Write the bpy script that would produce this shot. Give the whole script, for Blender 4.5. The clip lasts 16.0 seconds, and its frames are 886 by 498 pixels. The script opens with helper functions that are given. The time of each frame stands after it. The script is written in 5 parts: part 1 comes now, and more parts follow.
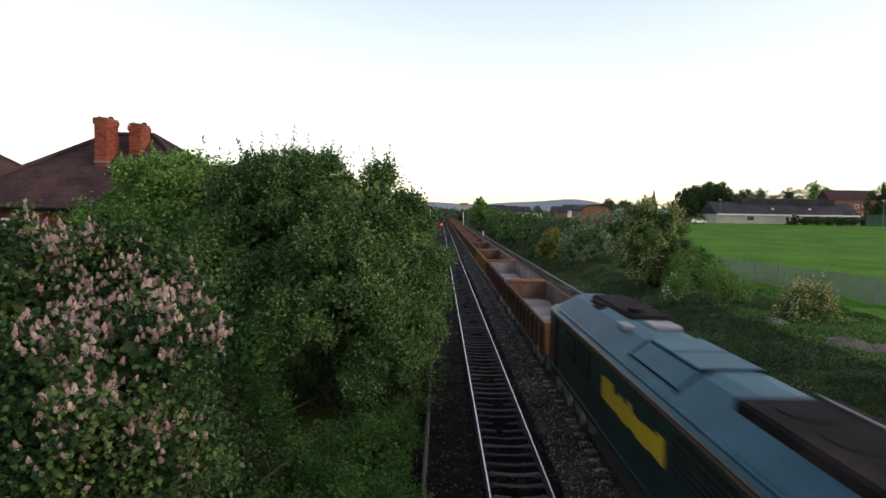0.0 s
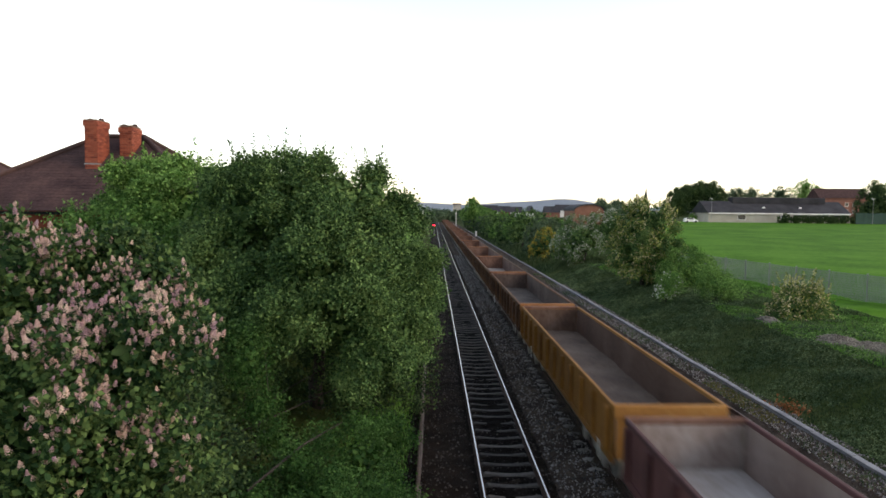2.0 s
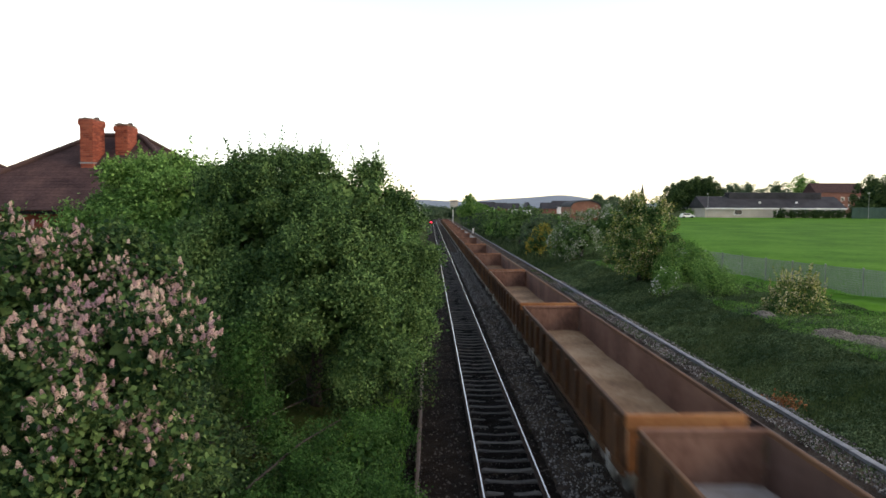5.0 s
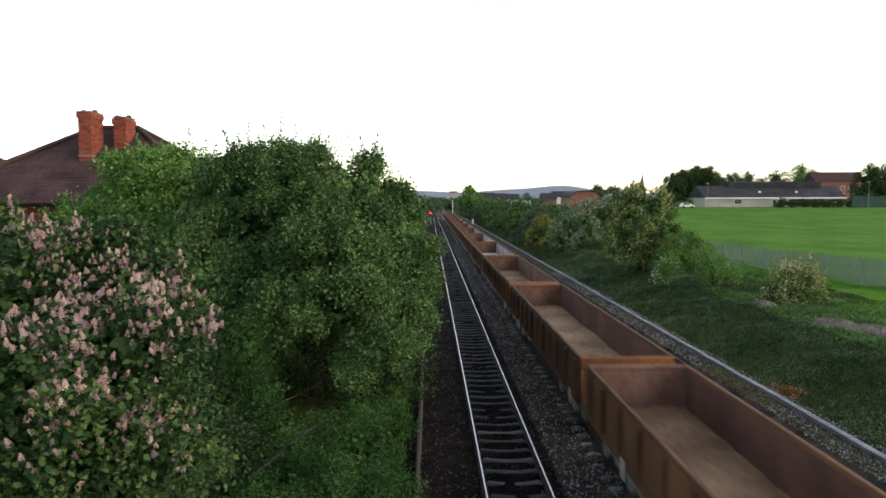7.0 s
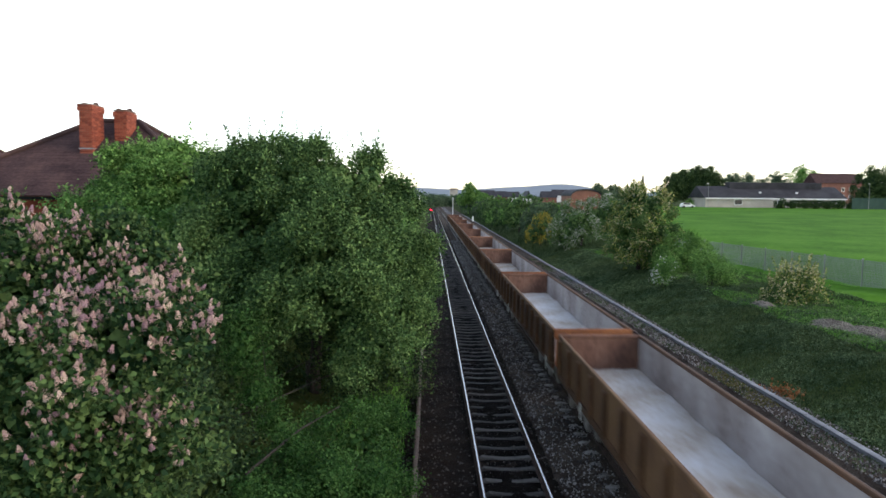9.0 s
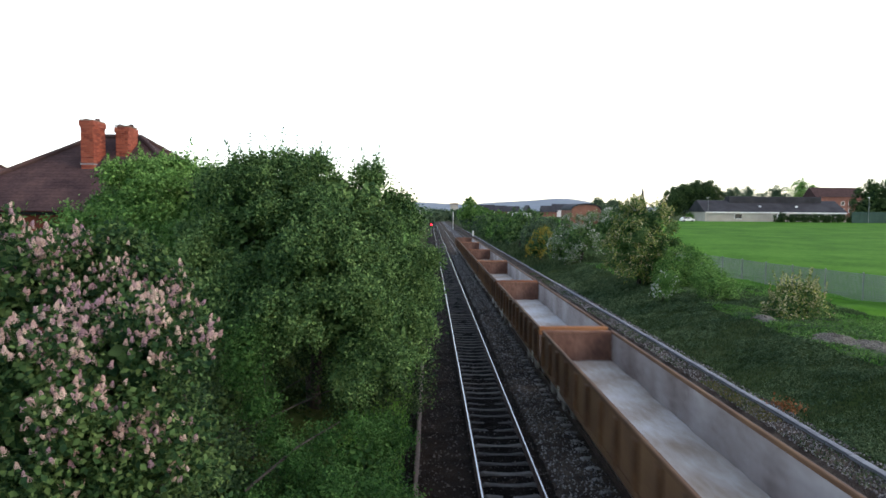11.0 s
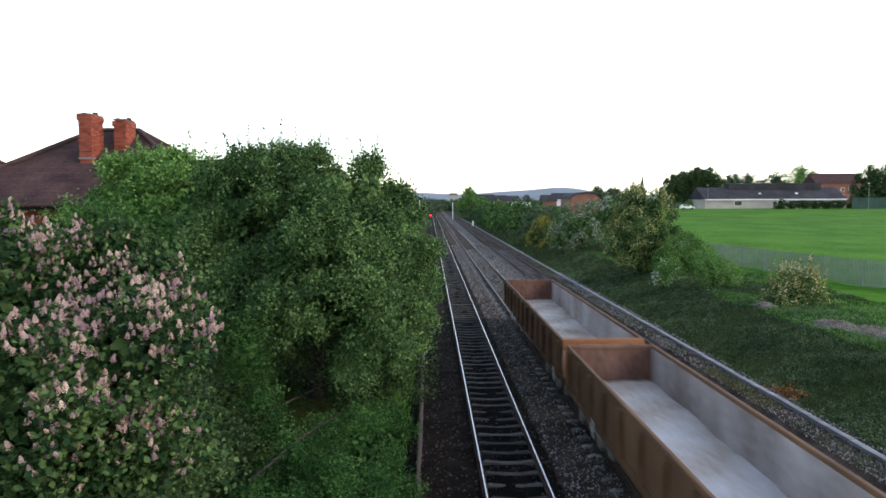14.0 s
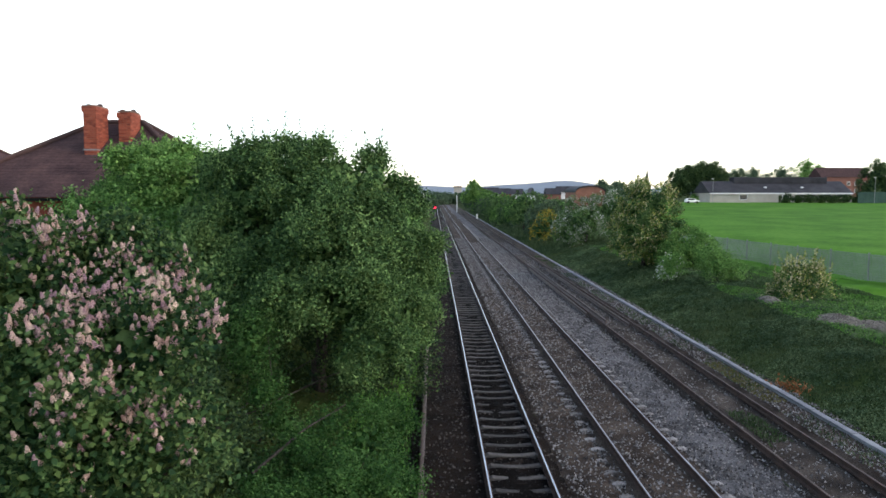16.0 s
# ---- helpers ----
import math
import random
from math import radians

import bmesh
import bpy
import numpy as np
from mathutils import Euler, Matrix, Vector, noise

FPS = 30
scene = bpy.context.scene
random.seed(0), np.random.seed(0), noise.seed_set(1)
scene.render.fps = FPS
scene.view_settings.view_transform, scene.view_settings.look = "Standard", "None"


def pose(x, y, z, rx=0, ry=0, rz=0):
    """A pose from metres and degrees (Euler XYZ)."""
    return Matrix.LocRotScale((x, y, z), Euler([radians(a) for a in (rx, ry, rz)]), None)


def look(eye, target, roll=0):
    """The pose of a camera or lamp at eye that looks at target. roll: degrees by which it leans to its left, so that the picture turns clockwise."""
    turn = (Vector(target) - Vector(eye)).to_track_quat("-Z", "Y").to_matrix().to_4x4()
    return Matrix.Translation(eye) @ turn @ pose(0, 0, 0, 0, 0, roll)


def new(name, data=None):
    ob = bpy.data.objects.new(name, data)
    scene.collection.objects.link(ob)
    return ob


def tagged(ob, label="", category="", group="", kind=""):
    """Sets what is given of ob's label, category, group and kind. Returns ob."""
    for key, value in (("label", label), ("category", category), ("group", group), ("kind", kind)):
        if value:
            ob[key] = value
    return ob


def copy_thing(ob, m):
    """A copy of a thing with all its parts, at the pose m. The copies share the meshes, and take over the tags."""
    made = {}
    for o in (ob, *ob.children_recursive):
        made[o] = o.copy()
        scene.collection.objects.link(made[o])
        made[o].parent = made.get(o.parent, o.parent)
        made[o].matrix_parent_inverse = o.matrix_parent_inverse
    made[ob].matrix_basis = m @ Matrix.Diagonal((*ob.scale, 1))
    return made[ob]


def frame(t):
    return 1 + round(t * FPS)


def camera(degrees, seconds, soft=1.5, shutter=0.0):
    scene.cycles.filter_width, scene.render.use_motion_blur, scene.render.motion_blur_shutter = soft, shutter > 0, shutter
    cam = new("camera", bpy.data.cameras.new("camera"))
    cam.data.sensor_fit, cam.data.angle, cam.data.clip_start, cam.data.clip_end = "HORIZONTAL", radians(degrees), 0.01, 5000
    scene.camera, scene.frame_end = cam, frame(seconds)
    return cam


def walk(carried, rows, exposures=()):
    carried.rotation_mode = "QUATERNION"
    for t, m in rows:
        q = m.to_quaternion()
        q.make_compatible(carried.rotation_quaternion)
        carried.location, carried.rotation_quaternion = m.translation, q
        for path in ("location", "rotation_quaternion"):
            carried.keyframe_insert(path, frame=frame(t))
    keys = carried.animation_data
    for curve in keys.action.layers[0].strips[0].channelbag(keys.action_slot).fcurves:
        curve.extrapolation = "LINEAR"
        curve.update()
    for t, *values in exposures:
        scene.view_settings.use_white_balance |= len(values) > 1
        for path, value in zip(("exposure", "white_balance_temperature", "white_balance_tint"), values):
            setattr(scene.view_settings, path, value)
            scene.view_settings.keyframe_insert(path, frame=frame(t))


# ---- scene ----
# x: across the tracks, y: along them, z: up from the top of the rails
EYE = (0.0, 0.0, 6.5)
# seconds, turn to the right of the tracks, tilt down, roll: a camera held by hand on a bridge
HELD = [
    (0.0, 0.259, 3.354, 0.862),
    (0.5, 0.332, 3.484, 0.388),
    (1.0, 0.599, 3.720, 0.428),
    (1.5, 0.751, 3.232, 1.323),
    (2.0, 0.860, 3.298, 0.536),
    (2.5, 0.936, 3.332, 0.749),
    (3.0, 0.973, 3.288, 0.668),
    (3.5, 1.015, 3.350, 0.784),
    (4.0, 1.054, 3.391, 0.604),
    (6.5, 1.109, 4.099, -0.104),
    (7.0, 1.120, 4.314, -0.123),
    (7.5, 1.136, 4.419, -0.189),
    (8.0, 1.124, 4.518, -0.243),
    (8.5, 1.125, 4.569, -0.209),
    (9.0, 1.146, 4.566, 0.536),
    (11.5, 1.076, 3.184, 0.335),
    (12.0, 1.049, 3.449, 0.128),
    (12.5, 1.030, 3.581, 0.574),
    (13.0, 1.008, 3.698, 0.159),
    (13.5, 1.061, 3.904, -0.051),
    (14.0, 1.108, 4.149, -0.202),
    (14.5, 1.140, 4.458, -0.133),
    (15.0, 1.227, 4.655, -0.227),
    (15.5, 1.168, 4.833, 0.157),
    (16.0, 0.767, 4.756, 0.000),
]
cam = camera(66.8, 16.0, soft=1.6, shutter=0.5)


def held(turn, tilt, roll):
    a, b = radians(turn), radians(tilt)
    aim = (math.sin(a) * math.cos(b), EYE[1] + math.cos(a) * math.cos(b), EYE[2] - math.sin(b))
    return look(EYE, aim, roll)


walk(cam, [(t, held(a, b, r)) for t, a, b, r in HELD], exposures=[(0.0, 0.98, 7400, 16), (0.8, 1.14, 7400, 15), (1.5, 1.3, 7500, 13), (7.0, 1.34, 7400, 12), (9.0, 1.5, 6800, 11), (16.0, 1.55, 6600, 11)])

# ---- light: a low sun behind thin haze, a bright pale sky ----
SUN_ELEVATION, SUN_ROTATION = radians(30.0), radians(107.0)
world = bpy.data.worlds.new("evening_sky")
scene.world = world
world.use_nodes = True
wn = world.node_tree
sky = wn.nodes.new("ShaderNodeTexSky")
sky.sky_type, sky.sun_disc = "NISHITA", False
sky.sun_elevation, sky.sun_rotation = SUN_ELEVATION, SUN_ROTATION
sky.air_density, sky.dust_density, sky.ozone_density = 1.0, 0.7, 0.9
haze = wn.nodes.new("ShaderNodeHueSaturation")           # thin high cloud pales the blue
haze.inputs["Saturation"].default_value = 0.74
wn.links.new(sky.outputs[0], haze.inputs["Color"])
wn.links.new(haze.outputs[0], wn.nodes["Background"].inputs[0])
wn.nodes["Background"].inputs[1].default_value = 0.15
sun = new("sun", bpy.data.lights.new("sun", "SUN"))
sun.data.energy, sun.data.angle, sun.data.color = 0.45, radians(10), (1.0, 0.76, 0.56)
sun.matrix_world = look((0, 0, 0), (-math.sin(SUN_ROTATION) * math.cos(SUN_ELEVATION),
                                    -math.cos(SUN_ROTATION) * math.cos(SUN_ELEVATION), -math.sin(SUN_ELEVATION)))


# ---- materials ----
def material(name, colours, scale=3.0, fine=40.0, rough=0.8, metal=0.0, bump=0.3, each=0.0, island=0.0, glow=0.0, thin=0.0, stretch=(1, 1, 1), spec=0.4):
    """Colours blended by noise at two scales. each / island: how much single pieces differ. thin: light passing through leaves."""
    m = bpy.data.materials.new(name)
    m.use_nodes = True
    nt = m.node_tree
    N, L = nt.nodes, nt.links
    b = N["Principled BSDF"]
    b.inputs["Roughness"].default_value, b.inputs["Metallic"].default_value = rough, metal
    b.inputs["Specular IOR Level"].default_value = spec
    co = N.new("ShaderNodeTexCoord")
    mp = N.new("ShaderNodeMapping")
    mp.inputs["Scale"].default_value = stretch
    L.new(co.outputs["Object"], mp.inputs["Vector"])
    n1, n2 = N.new("ShaderNodeTexNoise"), N.new("ShaderNodeTexNoise")
    for n, s in ((n1, scale), (n2, fine)):
        n.inputs["Scale"].default_value, n.inputs["Detail"].default_value = s, 4
        L.new(mp.outputs[0], n.inputs["Vector"])
    mix = N.new("ShaderNodeMath")
    mix.operation = "MULTIPLY_ADD"
    L.new(n2.outputs[0], mix.inputs[0])
    mix.inputs[1].default_value = 0.5
    half = N.new("ShaderNodeMath")
    half.operation = "MULTIPLY"
    L.new(n1.outputs[0], half.inputs[0])
    half.inputs[1].default_value = 0.75
    L.new(half.outputs[0], mix.inputs[2])
    value = mix.outputs[0]
    src = None
    if each:
        src, amount = N.new("ShaderNodeObjectInfo").outputs["Random"], each
    elif island:
        src, amount = N.new("ShaderNodeNewGeometry").outputs["Random Per Island"], island
    if src:
        ad = N.new("ShaderNodeMath")
        ad.operation = "MULTIPLY_ADD"
        L.new(src, ad.inputs[0])
        ad.inputs[1].default_value = amount
        L.new(value, ad.inputs[2])
        sh = N.new("ShaderNodeMath")
        sh.operation = "SUBTRACT"
        L.new(ad.outputs[0], sh.inputs[0])
        sh.inputs[1].default_value = amount / 2
        value = sh.outputs[0]
    ramp = N.new("ShaderNodeValToRGB")
    el = ramp.color_ramp.elements
    lo, hi = 0.42, 0.82
    el[0].position, el[1].position = lo, hi
    el[0].color, el[1].color = (*colours[0], 1), (*colours[-1], 1)
    for i, c in enumerate(colours[1:-1], 1):
        e = el.new(lo + (hi - lo) * i / (len(colours) - 1))
        e.color = (*c, 1)
    L.new(value, ramp.inputs[0])
    L.new(ramp.outputs[0], b.inputs["Base Color"])
    if bump:
        bp = N.new("ShaderNodeBump")
        bp.inputs["Strength"].default_value, bp.inputs["Distance"].default_value = bump, 0.05
        L.new(n2.outputs[0], bp.inputs["Height"])
        L.new(bp.outputs[0], b.inputs["Normal"])
    if glow:
        L.new(ramp.outputs[0], b.inputs["Emission Color"])
        b.inputs["Emission Strength"].default_value = glow
    if thin:
        tr, mx = N.new("ShaderNodeBsdfTranslucent"), N.new("ShaderNodeMixShader")
        L.new(ramp.outputs[0], tr.inputs[0])
        mx.inputs[0].default_value = thin
        L.new(b.outputs[0], mx.inputs[1])
        L.new(tr.outputs[0], mx.inputs[2])
        L.new(mx.outputs[0], N["Material Output"].inputs[0])
    return m


M = {}
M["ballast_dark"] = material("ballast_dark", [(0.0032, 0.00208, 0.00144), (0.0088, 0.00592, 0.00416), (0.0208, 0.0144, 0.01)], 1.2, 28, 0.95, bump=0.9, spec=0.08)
M["ballast_brown"] = material("ballast_brown", [(0.013, 0.00952, 0.007514), (0.04684, 0.03578, 0.02771), (0.1037, 0.08313, 0.06494)], 1.0, 26, 0.95, bump=0.9, spec=0.08)
M["ballast_dirty"] = material("ballast_dirty", [(0.012, 0.01, 0.008), (0.04, 0.033, 0.027), (0.1, 0.085, 0.07)], 0.8, 26, 0.95, bump=0.9, spec=0.08)
# darkest ballast, for the strip between the near track's rails
M["ballast_black"] = material("ballast_black", [(0.00176, 0.00144, 0.00128), (0.0048, 0.004, 0.00352), (0.0112, 0.0096, 0.0084)], 1.6, 30, 0.95, bump=0.9, spec=0.03)
M["ballast_grey"] = material("ballast_grey", [(0.0285, 0.02764, 0.028), (0.07885, 0.07663, 0.077), (0.1757, 0.1727, 0.173)], 1.0, 26, 0.95, bump=0.9, spec=0.08)
M["stone"] = material("stone", [(0.02587, 0.02329, 0.02199), (0.09056, 0.08409, 0.0809), (0.22, 0.213, 0.207)], 4, 60, 0.9, bump=0.2, island=0.6)
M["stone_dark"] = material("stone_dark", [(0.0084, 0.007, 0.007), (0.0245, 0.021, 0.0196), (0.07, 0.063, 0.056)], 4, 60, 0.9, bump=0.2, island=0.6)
M["rail_top"] = material("rail_top", [(0.44, 0.422, 0.41), (0.6, 0.576, 0.562)], 2, 60, 0.22, 1.0, bump=0.02)
M["rail_worn"] = material("rail_worn", [(0.2, 0.19, 0.19), (0.4, 0.39, 0.39)], 2, 60, 0.35, 0.9, bump=0.02)
M["rail_rust"] = material("rail_rust", [(0.02, 0.012, 0.009), (0.07, 0.04, 0.028)], 3, 50, 0.85, bump=0.3)
M["rail_dull"] = material("rail_dull", [(0.04, 0.0256, 0.0192), (0.104, 0.072, 0.056)], 3, 50, 0.6, 0.3, bump=0.2)
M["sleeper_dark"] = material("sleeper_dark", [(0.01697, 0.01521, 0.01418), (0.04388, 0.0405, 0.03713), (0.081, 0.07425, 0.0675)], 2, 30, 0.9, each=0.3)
M["sleeper"] = material("sleeper", [(0.0672, 0.0606, 0.0574), (0.175, 0.166, 0.155), (0.27, 0.256, 0.243)], 3, 30, 0.9, each=0.3)
M["concrete"] = material("concrete", [(0.1075, 0.1125, 0.1209), (0.1616, 0.1692, 0.1788), (0.2156, 0.2259, 0.231)], 2, 25, 0.85, each=0.2)
M["earth"] = material("earth", [(0.014, 0.024, 0.006), (0.03, 0.048, 0.012), (0.055, 0.065, 0.025)], 0.4, 9, 1.0, bump=0.6, spec=0.03)
M["field_grass"] = material("field_grass", [(0.026, 0.085, 0.006), (0.05, 0.14, 0.009), (0.075, 0.18, 0.016)], 0.16, 1.6, 0.95, bump=0.3, spec=0.05)
M["blade"] = material("blade", [(0.02137, 0.04038, 0.01581), (0.04275, 0.07481, 0.02875), (0.08906, 0.1283, 0.0575)], 0.3, 2.2, 0.8, bump=0, island=0.5, thin=0.22, spec=0.12)
M["blade_bright"] = material("blade_bright", [(0.07184, 0.1933, 0.03043), (0.1075, 0.2742, 0.03798), (0.1731, 0.3375, 0.07607)], 0.3, 5, 0.8, bump=0, island=0.5, thin=0.22, spec=0.12)
M["rubble"] = material("rubble", [(0.06318, 0.05522, 0.04493), (0.1322, 0.1161, 0.09475), (0.2106, 0.1909, 0.1574)], 2, 30, 0.95, bump=0.5)
M["bark"] = material("bark", [(0.015, 0.012, 0.009), (0.045, 0.0375, 0.03)], 6, 40, 0.95, bump=0.8, stretch=(1, 1, 0.2))
M["leaf_hawthorn"] = material("leaf_hawthorn", [(0.02323, 0.05538, 0.01961), (0.05807, 0.1204, 0.03634), (0.1356, 0.2227, 0.0721)], 0.5, 3, 0.8, bump=0, island=0.5, thin=0.22, spec=0.12)
M["leaf_light"] = material("leaf_light", [(0.0416, 0.1014, 0.02431), (0.091, 0.2015, 0.04355), (0.195, 0.338, 0.091)], 0.5, 3, 0.8, bump=0, island=0.5, thin=0.22, spec=0.12)
M["leaf_lilac"] = material("leaf_lilac", [(0.01142, 0.03309, 0.01249), (0.03295, 0.07403, 0.02255), (0.09847, 0.1571, 0.05014)], 0.8, 4, 0.8, bump=0, island=0.5, thin=0.22, spec=0.12)
M["leaf_bramble"] = material("leaf_bramble", [(0.0138, 0.04199, 0.01026), (0.03085, 0.08925, 0.01841), (0.06732, 0.1418, 0.03587)], 0.8, 4, 0.8, bump=0, island=0.5, thin=0.22, spec=0.12)
M["leaf_weed"] = material("leaf_weed", [(0.0351, 0.06413, 0.03037), (0.0675, 0.1154, 0.05063), (0.1283, 0.1795, 0.08438)], 0.3, 2, 0.8, bump=0, island=0.4, thin=0.2, spec=0.08)
M["leaf_dead"] = material("leaf_dead", [(0.14, 0.06, 0.025), (0.3, 0.14, 0.06)], 2, 8, 0.9, bump=0, island=0.5, thin=0.1, spec=0.05)
M["moss"] = material("moss", [(0.07, 0.07, 0.02), (0.16, 0.15, 0.05)], 2, 8, 0.95, bump=0, island=0.5, spec=0.05)
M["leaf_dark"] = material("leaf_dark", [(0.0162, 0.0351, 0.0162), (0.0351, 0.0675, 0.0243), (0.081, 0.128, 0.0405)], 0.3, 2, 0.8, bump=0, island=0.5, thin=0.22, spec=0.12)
# leaves of farther trees, lightened and blued to paint the haze of distance
M["leaf_hazed"] = material("leaf_hazed", [(0.039, 0.0702, 0.0416), (0.0702, 0.117, 0.0624), (0.1248, 0.1716, 0.0936)], 0.1, 1, 0.8, bump=0, island=0.5, thin=0.22, spec=0.12)
M["leaf_olive"] = material("leaf_olive", [(0.04565, 0.07601, 0.01518), (0.1288, 0.1748, 0.03347), (0.3507, 0.3645, 0.09131)], 0.4, 3, 0.8, bump=0, island=0.5, thin=0.22, spec=0.12)
M["blossom_white"] = material("blossom_white", [(0.336, 0.385, 0.153), (0.705, 0.705, 0.362)], 1, 5, 0.7, bump=0, island=0.5, thin=0.3)
M["blossom_cream"] = material("blossom_cream", [(0.3, 0.26, 0.13), (0.56, 0.5, 0.3)], 1, 5, 0.7, bump=0, island=0.5, thin=0.2)
M["blossom_may"] = material("blossom_may", [(0.28, 0.3, 0.24), (0.55, 0.56, 0.52)], 1, 5, 0.8, bump=0, island=0.6, thin=0.3)
M["blossom_yellow"] = material("blossom_yellow", [(0.25, 0.19, 0.02), (0.45, 0.34, 0.03)], 1, 5, 0.7, bump=0, island=0.5, thin=0.3)
M["lilac_pink"] = material("lilac_pink", [(0.38, 0.24, 0.28), (0.53, 0.35, 0.31), (0.66, 0.5, 0.42)], 6, 30, 0.7, bump=0, each=0.6, thin=0.3)
M["roof_tile"] = material("roof_tile", [(0.02788, 0.01564, 0.01598), (0.05175, 0.02965, 0.02842), (0.07956, 0.04529, 0.03992)], 1.2, 9, 0.95, each=0.08, spec=0.15)
M["ridge_tile"] = material("ridge_tile", [(0.03375, 0.018, 0.0165), (0.06375, 0.03375, 0.0285)], 2, 14, 0.9, each=0.15)
M["brick"] = material("brick", [(0.128, 0.028, 0.016), (0.216, 0.0496, 0.0256), (0.288, 0.08, 0.044)], 3, 30, 0.9, each=0.45)
M["mortar"] = material("mortar", [(0.12, 0.075, 0.055), (0.2, 0.14, 0.11)], 4, 40, 0.95)
M["far_brick"] = material("far_brick", [(0.128, 0.056, 0.04), (0.24, 0.104, 0.072)], 0.6, 8, 0.9)
M["white_paint"] = material("white_paint", [(0.6, 0.59, 0.57), (0.78, 0.77, 0.75)], 1, 10, 0.6)
M["render_cream"] = material("render_cream", [(0.268, 0.242, 0.21), (0.383, 0.351, 0.306)], 0.3, 5, 0.85)
M["slate"] = material("slate", [(0.0162, 0.0162, 0.01786), (0.0324, 0.0324, 0.0373), (0.0486, 0.0486, 0.0535)], 0.3, 6, 0.8, spec=0.15)
M["green_paint"] = material("green_paint", [(0.012, 0.04, 0.03), (0.025, 0.065, 0.05)], 0.6, 6, 0.8, each=0.2)
M["glass"] = material("glass", [(0.02, 0.022, 0.025), (0.04, 0.042, 0.05)], 1, 5, 0.08, bump=0, spec=0.8)
M["galvanised"] = material("galvanised", [(0.168, 0.174, 0.18), (0.252, 0.258, 0.264)], 2, 20, 0.5, 0.5)
# distance haze is painted into the hills as pale blue-grey
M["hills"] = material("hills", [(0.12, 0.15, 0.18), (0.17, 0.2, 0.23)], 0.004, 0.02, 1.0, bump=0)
M["black_metal"] = material("black_metal", [(0.004, 0.004, 0.004), (0.015, 0.014, 0.0125)], 3, 30, 0.9, spec=0.08)
M["wheel_steel"] = material("wheel_steel", [(0.3, 0.29, 0.28), (0.55, 0.54, 0.52)], 4, 30, 0.4, 0.7)
M["underframe"] = material("underframe", [(0.009, 0.0072, 0.006), (0.03, 0.0228, 0.018)], 2, 30, 0.9)
M["red_lamp"] = material("red_lamp", [(1.0, 0.012, 0.03), (1.0, 0.02, 0.045)], 1, 2, 0.4, bump=0, glow=3)
M["cream_marker"] = material("cream_marker", [(0.6, 0.6, 0.56), (0.75, 0.75, 0.7)], 1, 9, 0.6)
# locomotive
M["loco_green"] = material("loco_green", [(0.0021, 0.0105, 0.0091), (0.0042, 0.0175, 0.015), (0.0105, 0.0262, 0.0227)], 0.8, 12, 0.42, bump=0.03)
# roof teal lighter than the sides: reflected sky put into the base colour
M["loco_roof_sky"] = material("loco_roof_sky", [(0.00518, 0.0473, 0.0653), (0.00909, 0.0724, 0.0999), (0.0207, 0.101, 0.13)], 0.7, 8, 0.5, bump=0.04, spec=0.2)
M["loco_yellow"] = material("loco_yellow", [(0.3, 0.204, 0.009), (0.408, 0.282, 0.018)], 1.5, 15, 0.5)
M["loco_orange"] = material("loco_orange", [(0.07, 0.028, 0.0144), (0.11, 0.045, 0.0216)], 1.5, 15, 0.5)
M["soot"] = material("soot", [(0.0038, 0.002805, 0.003024), (0.0114, 0.008415, 0.00864), (0.0285, 0.02057, 0.01944)], 1.5, 12, 0.9, spec=0.08)
M["loco_grey"] = material("loco_grey", [(0.12, 0.126, 0.126), (0.252, 0.252, 0.252)], 1.5, 12, 0.6)
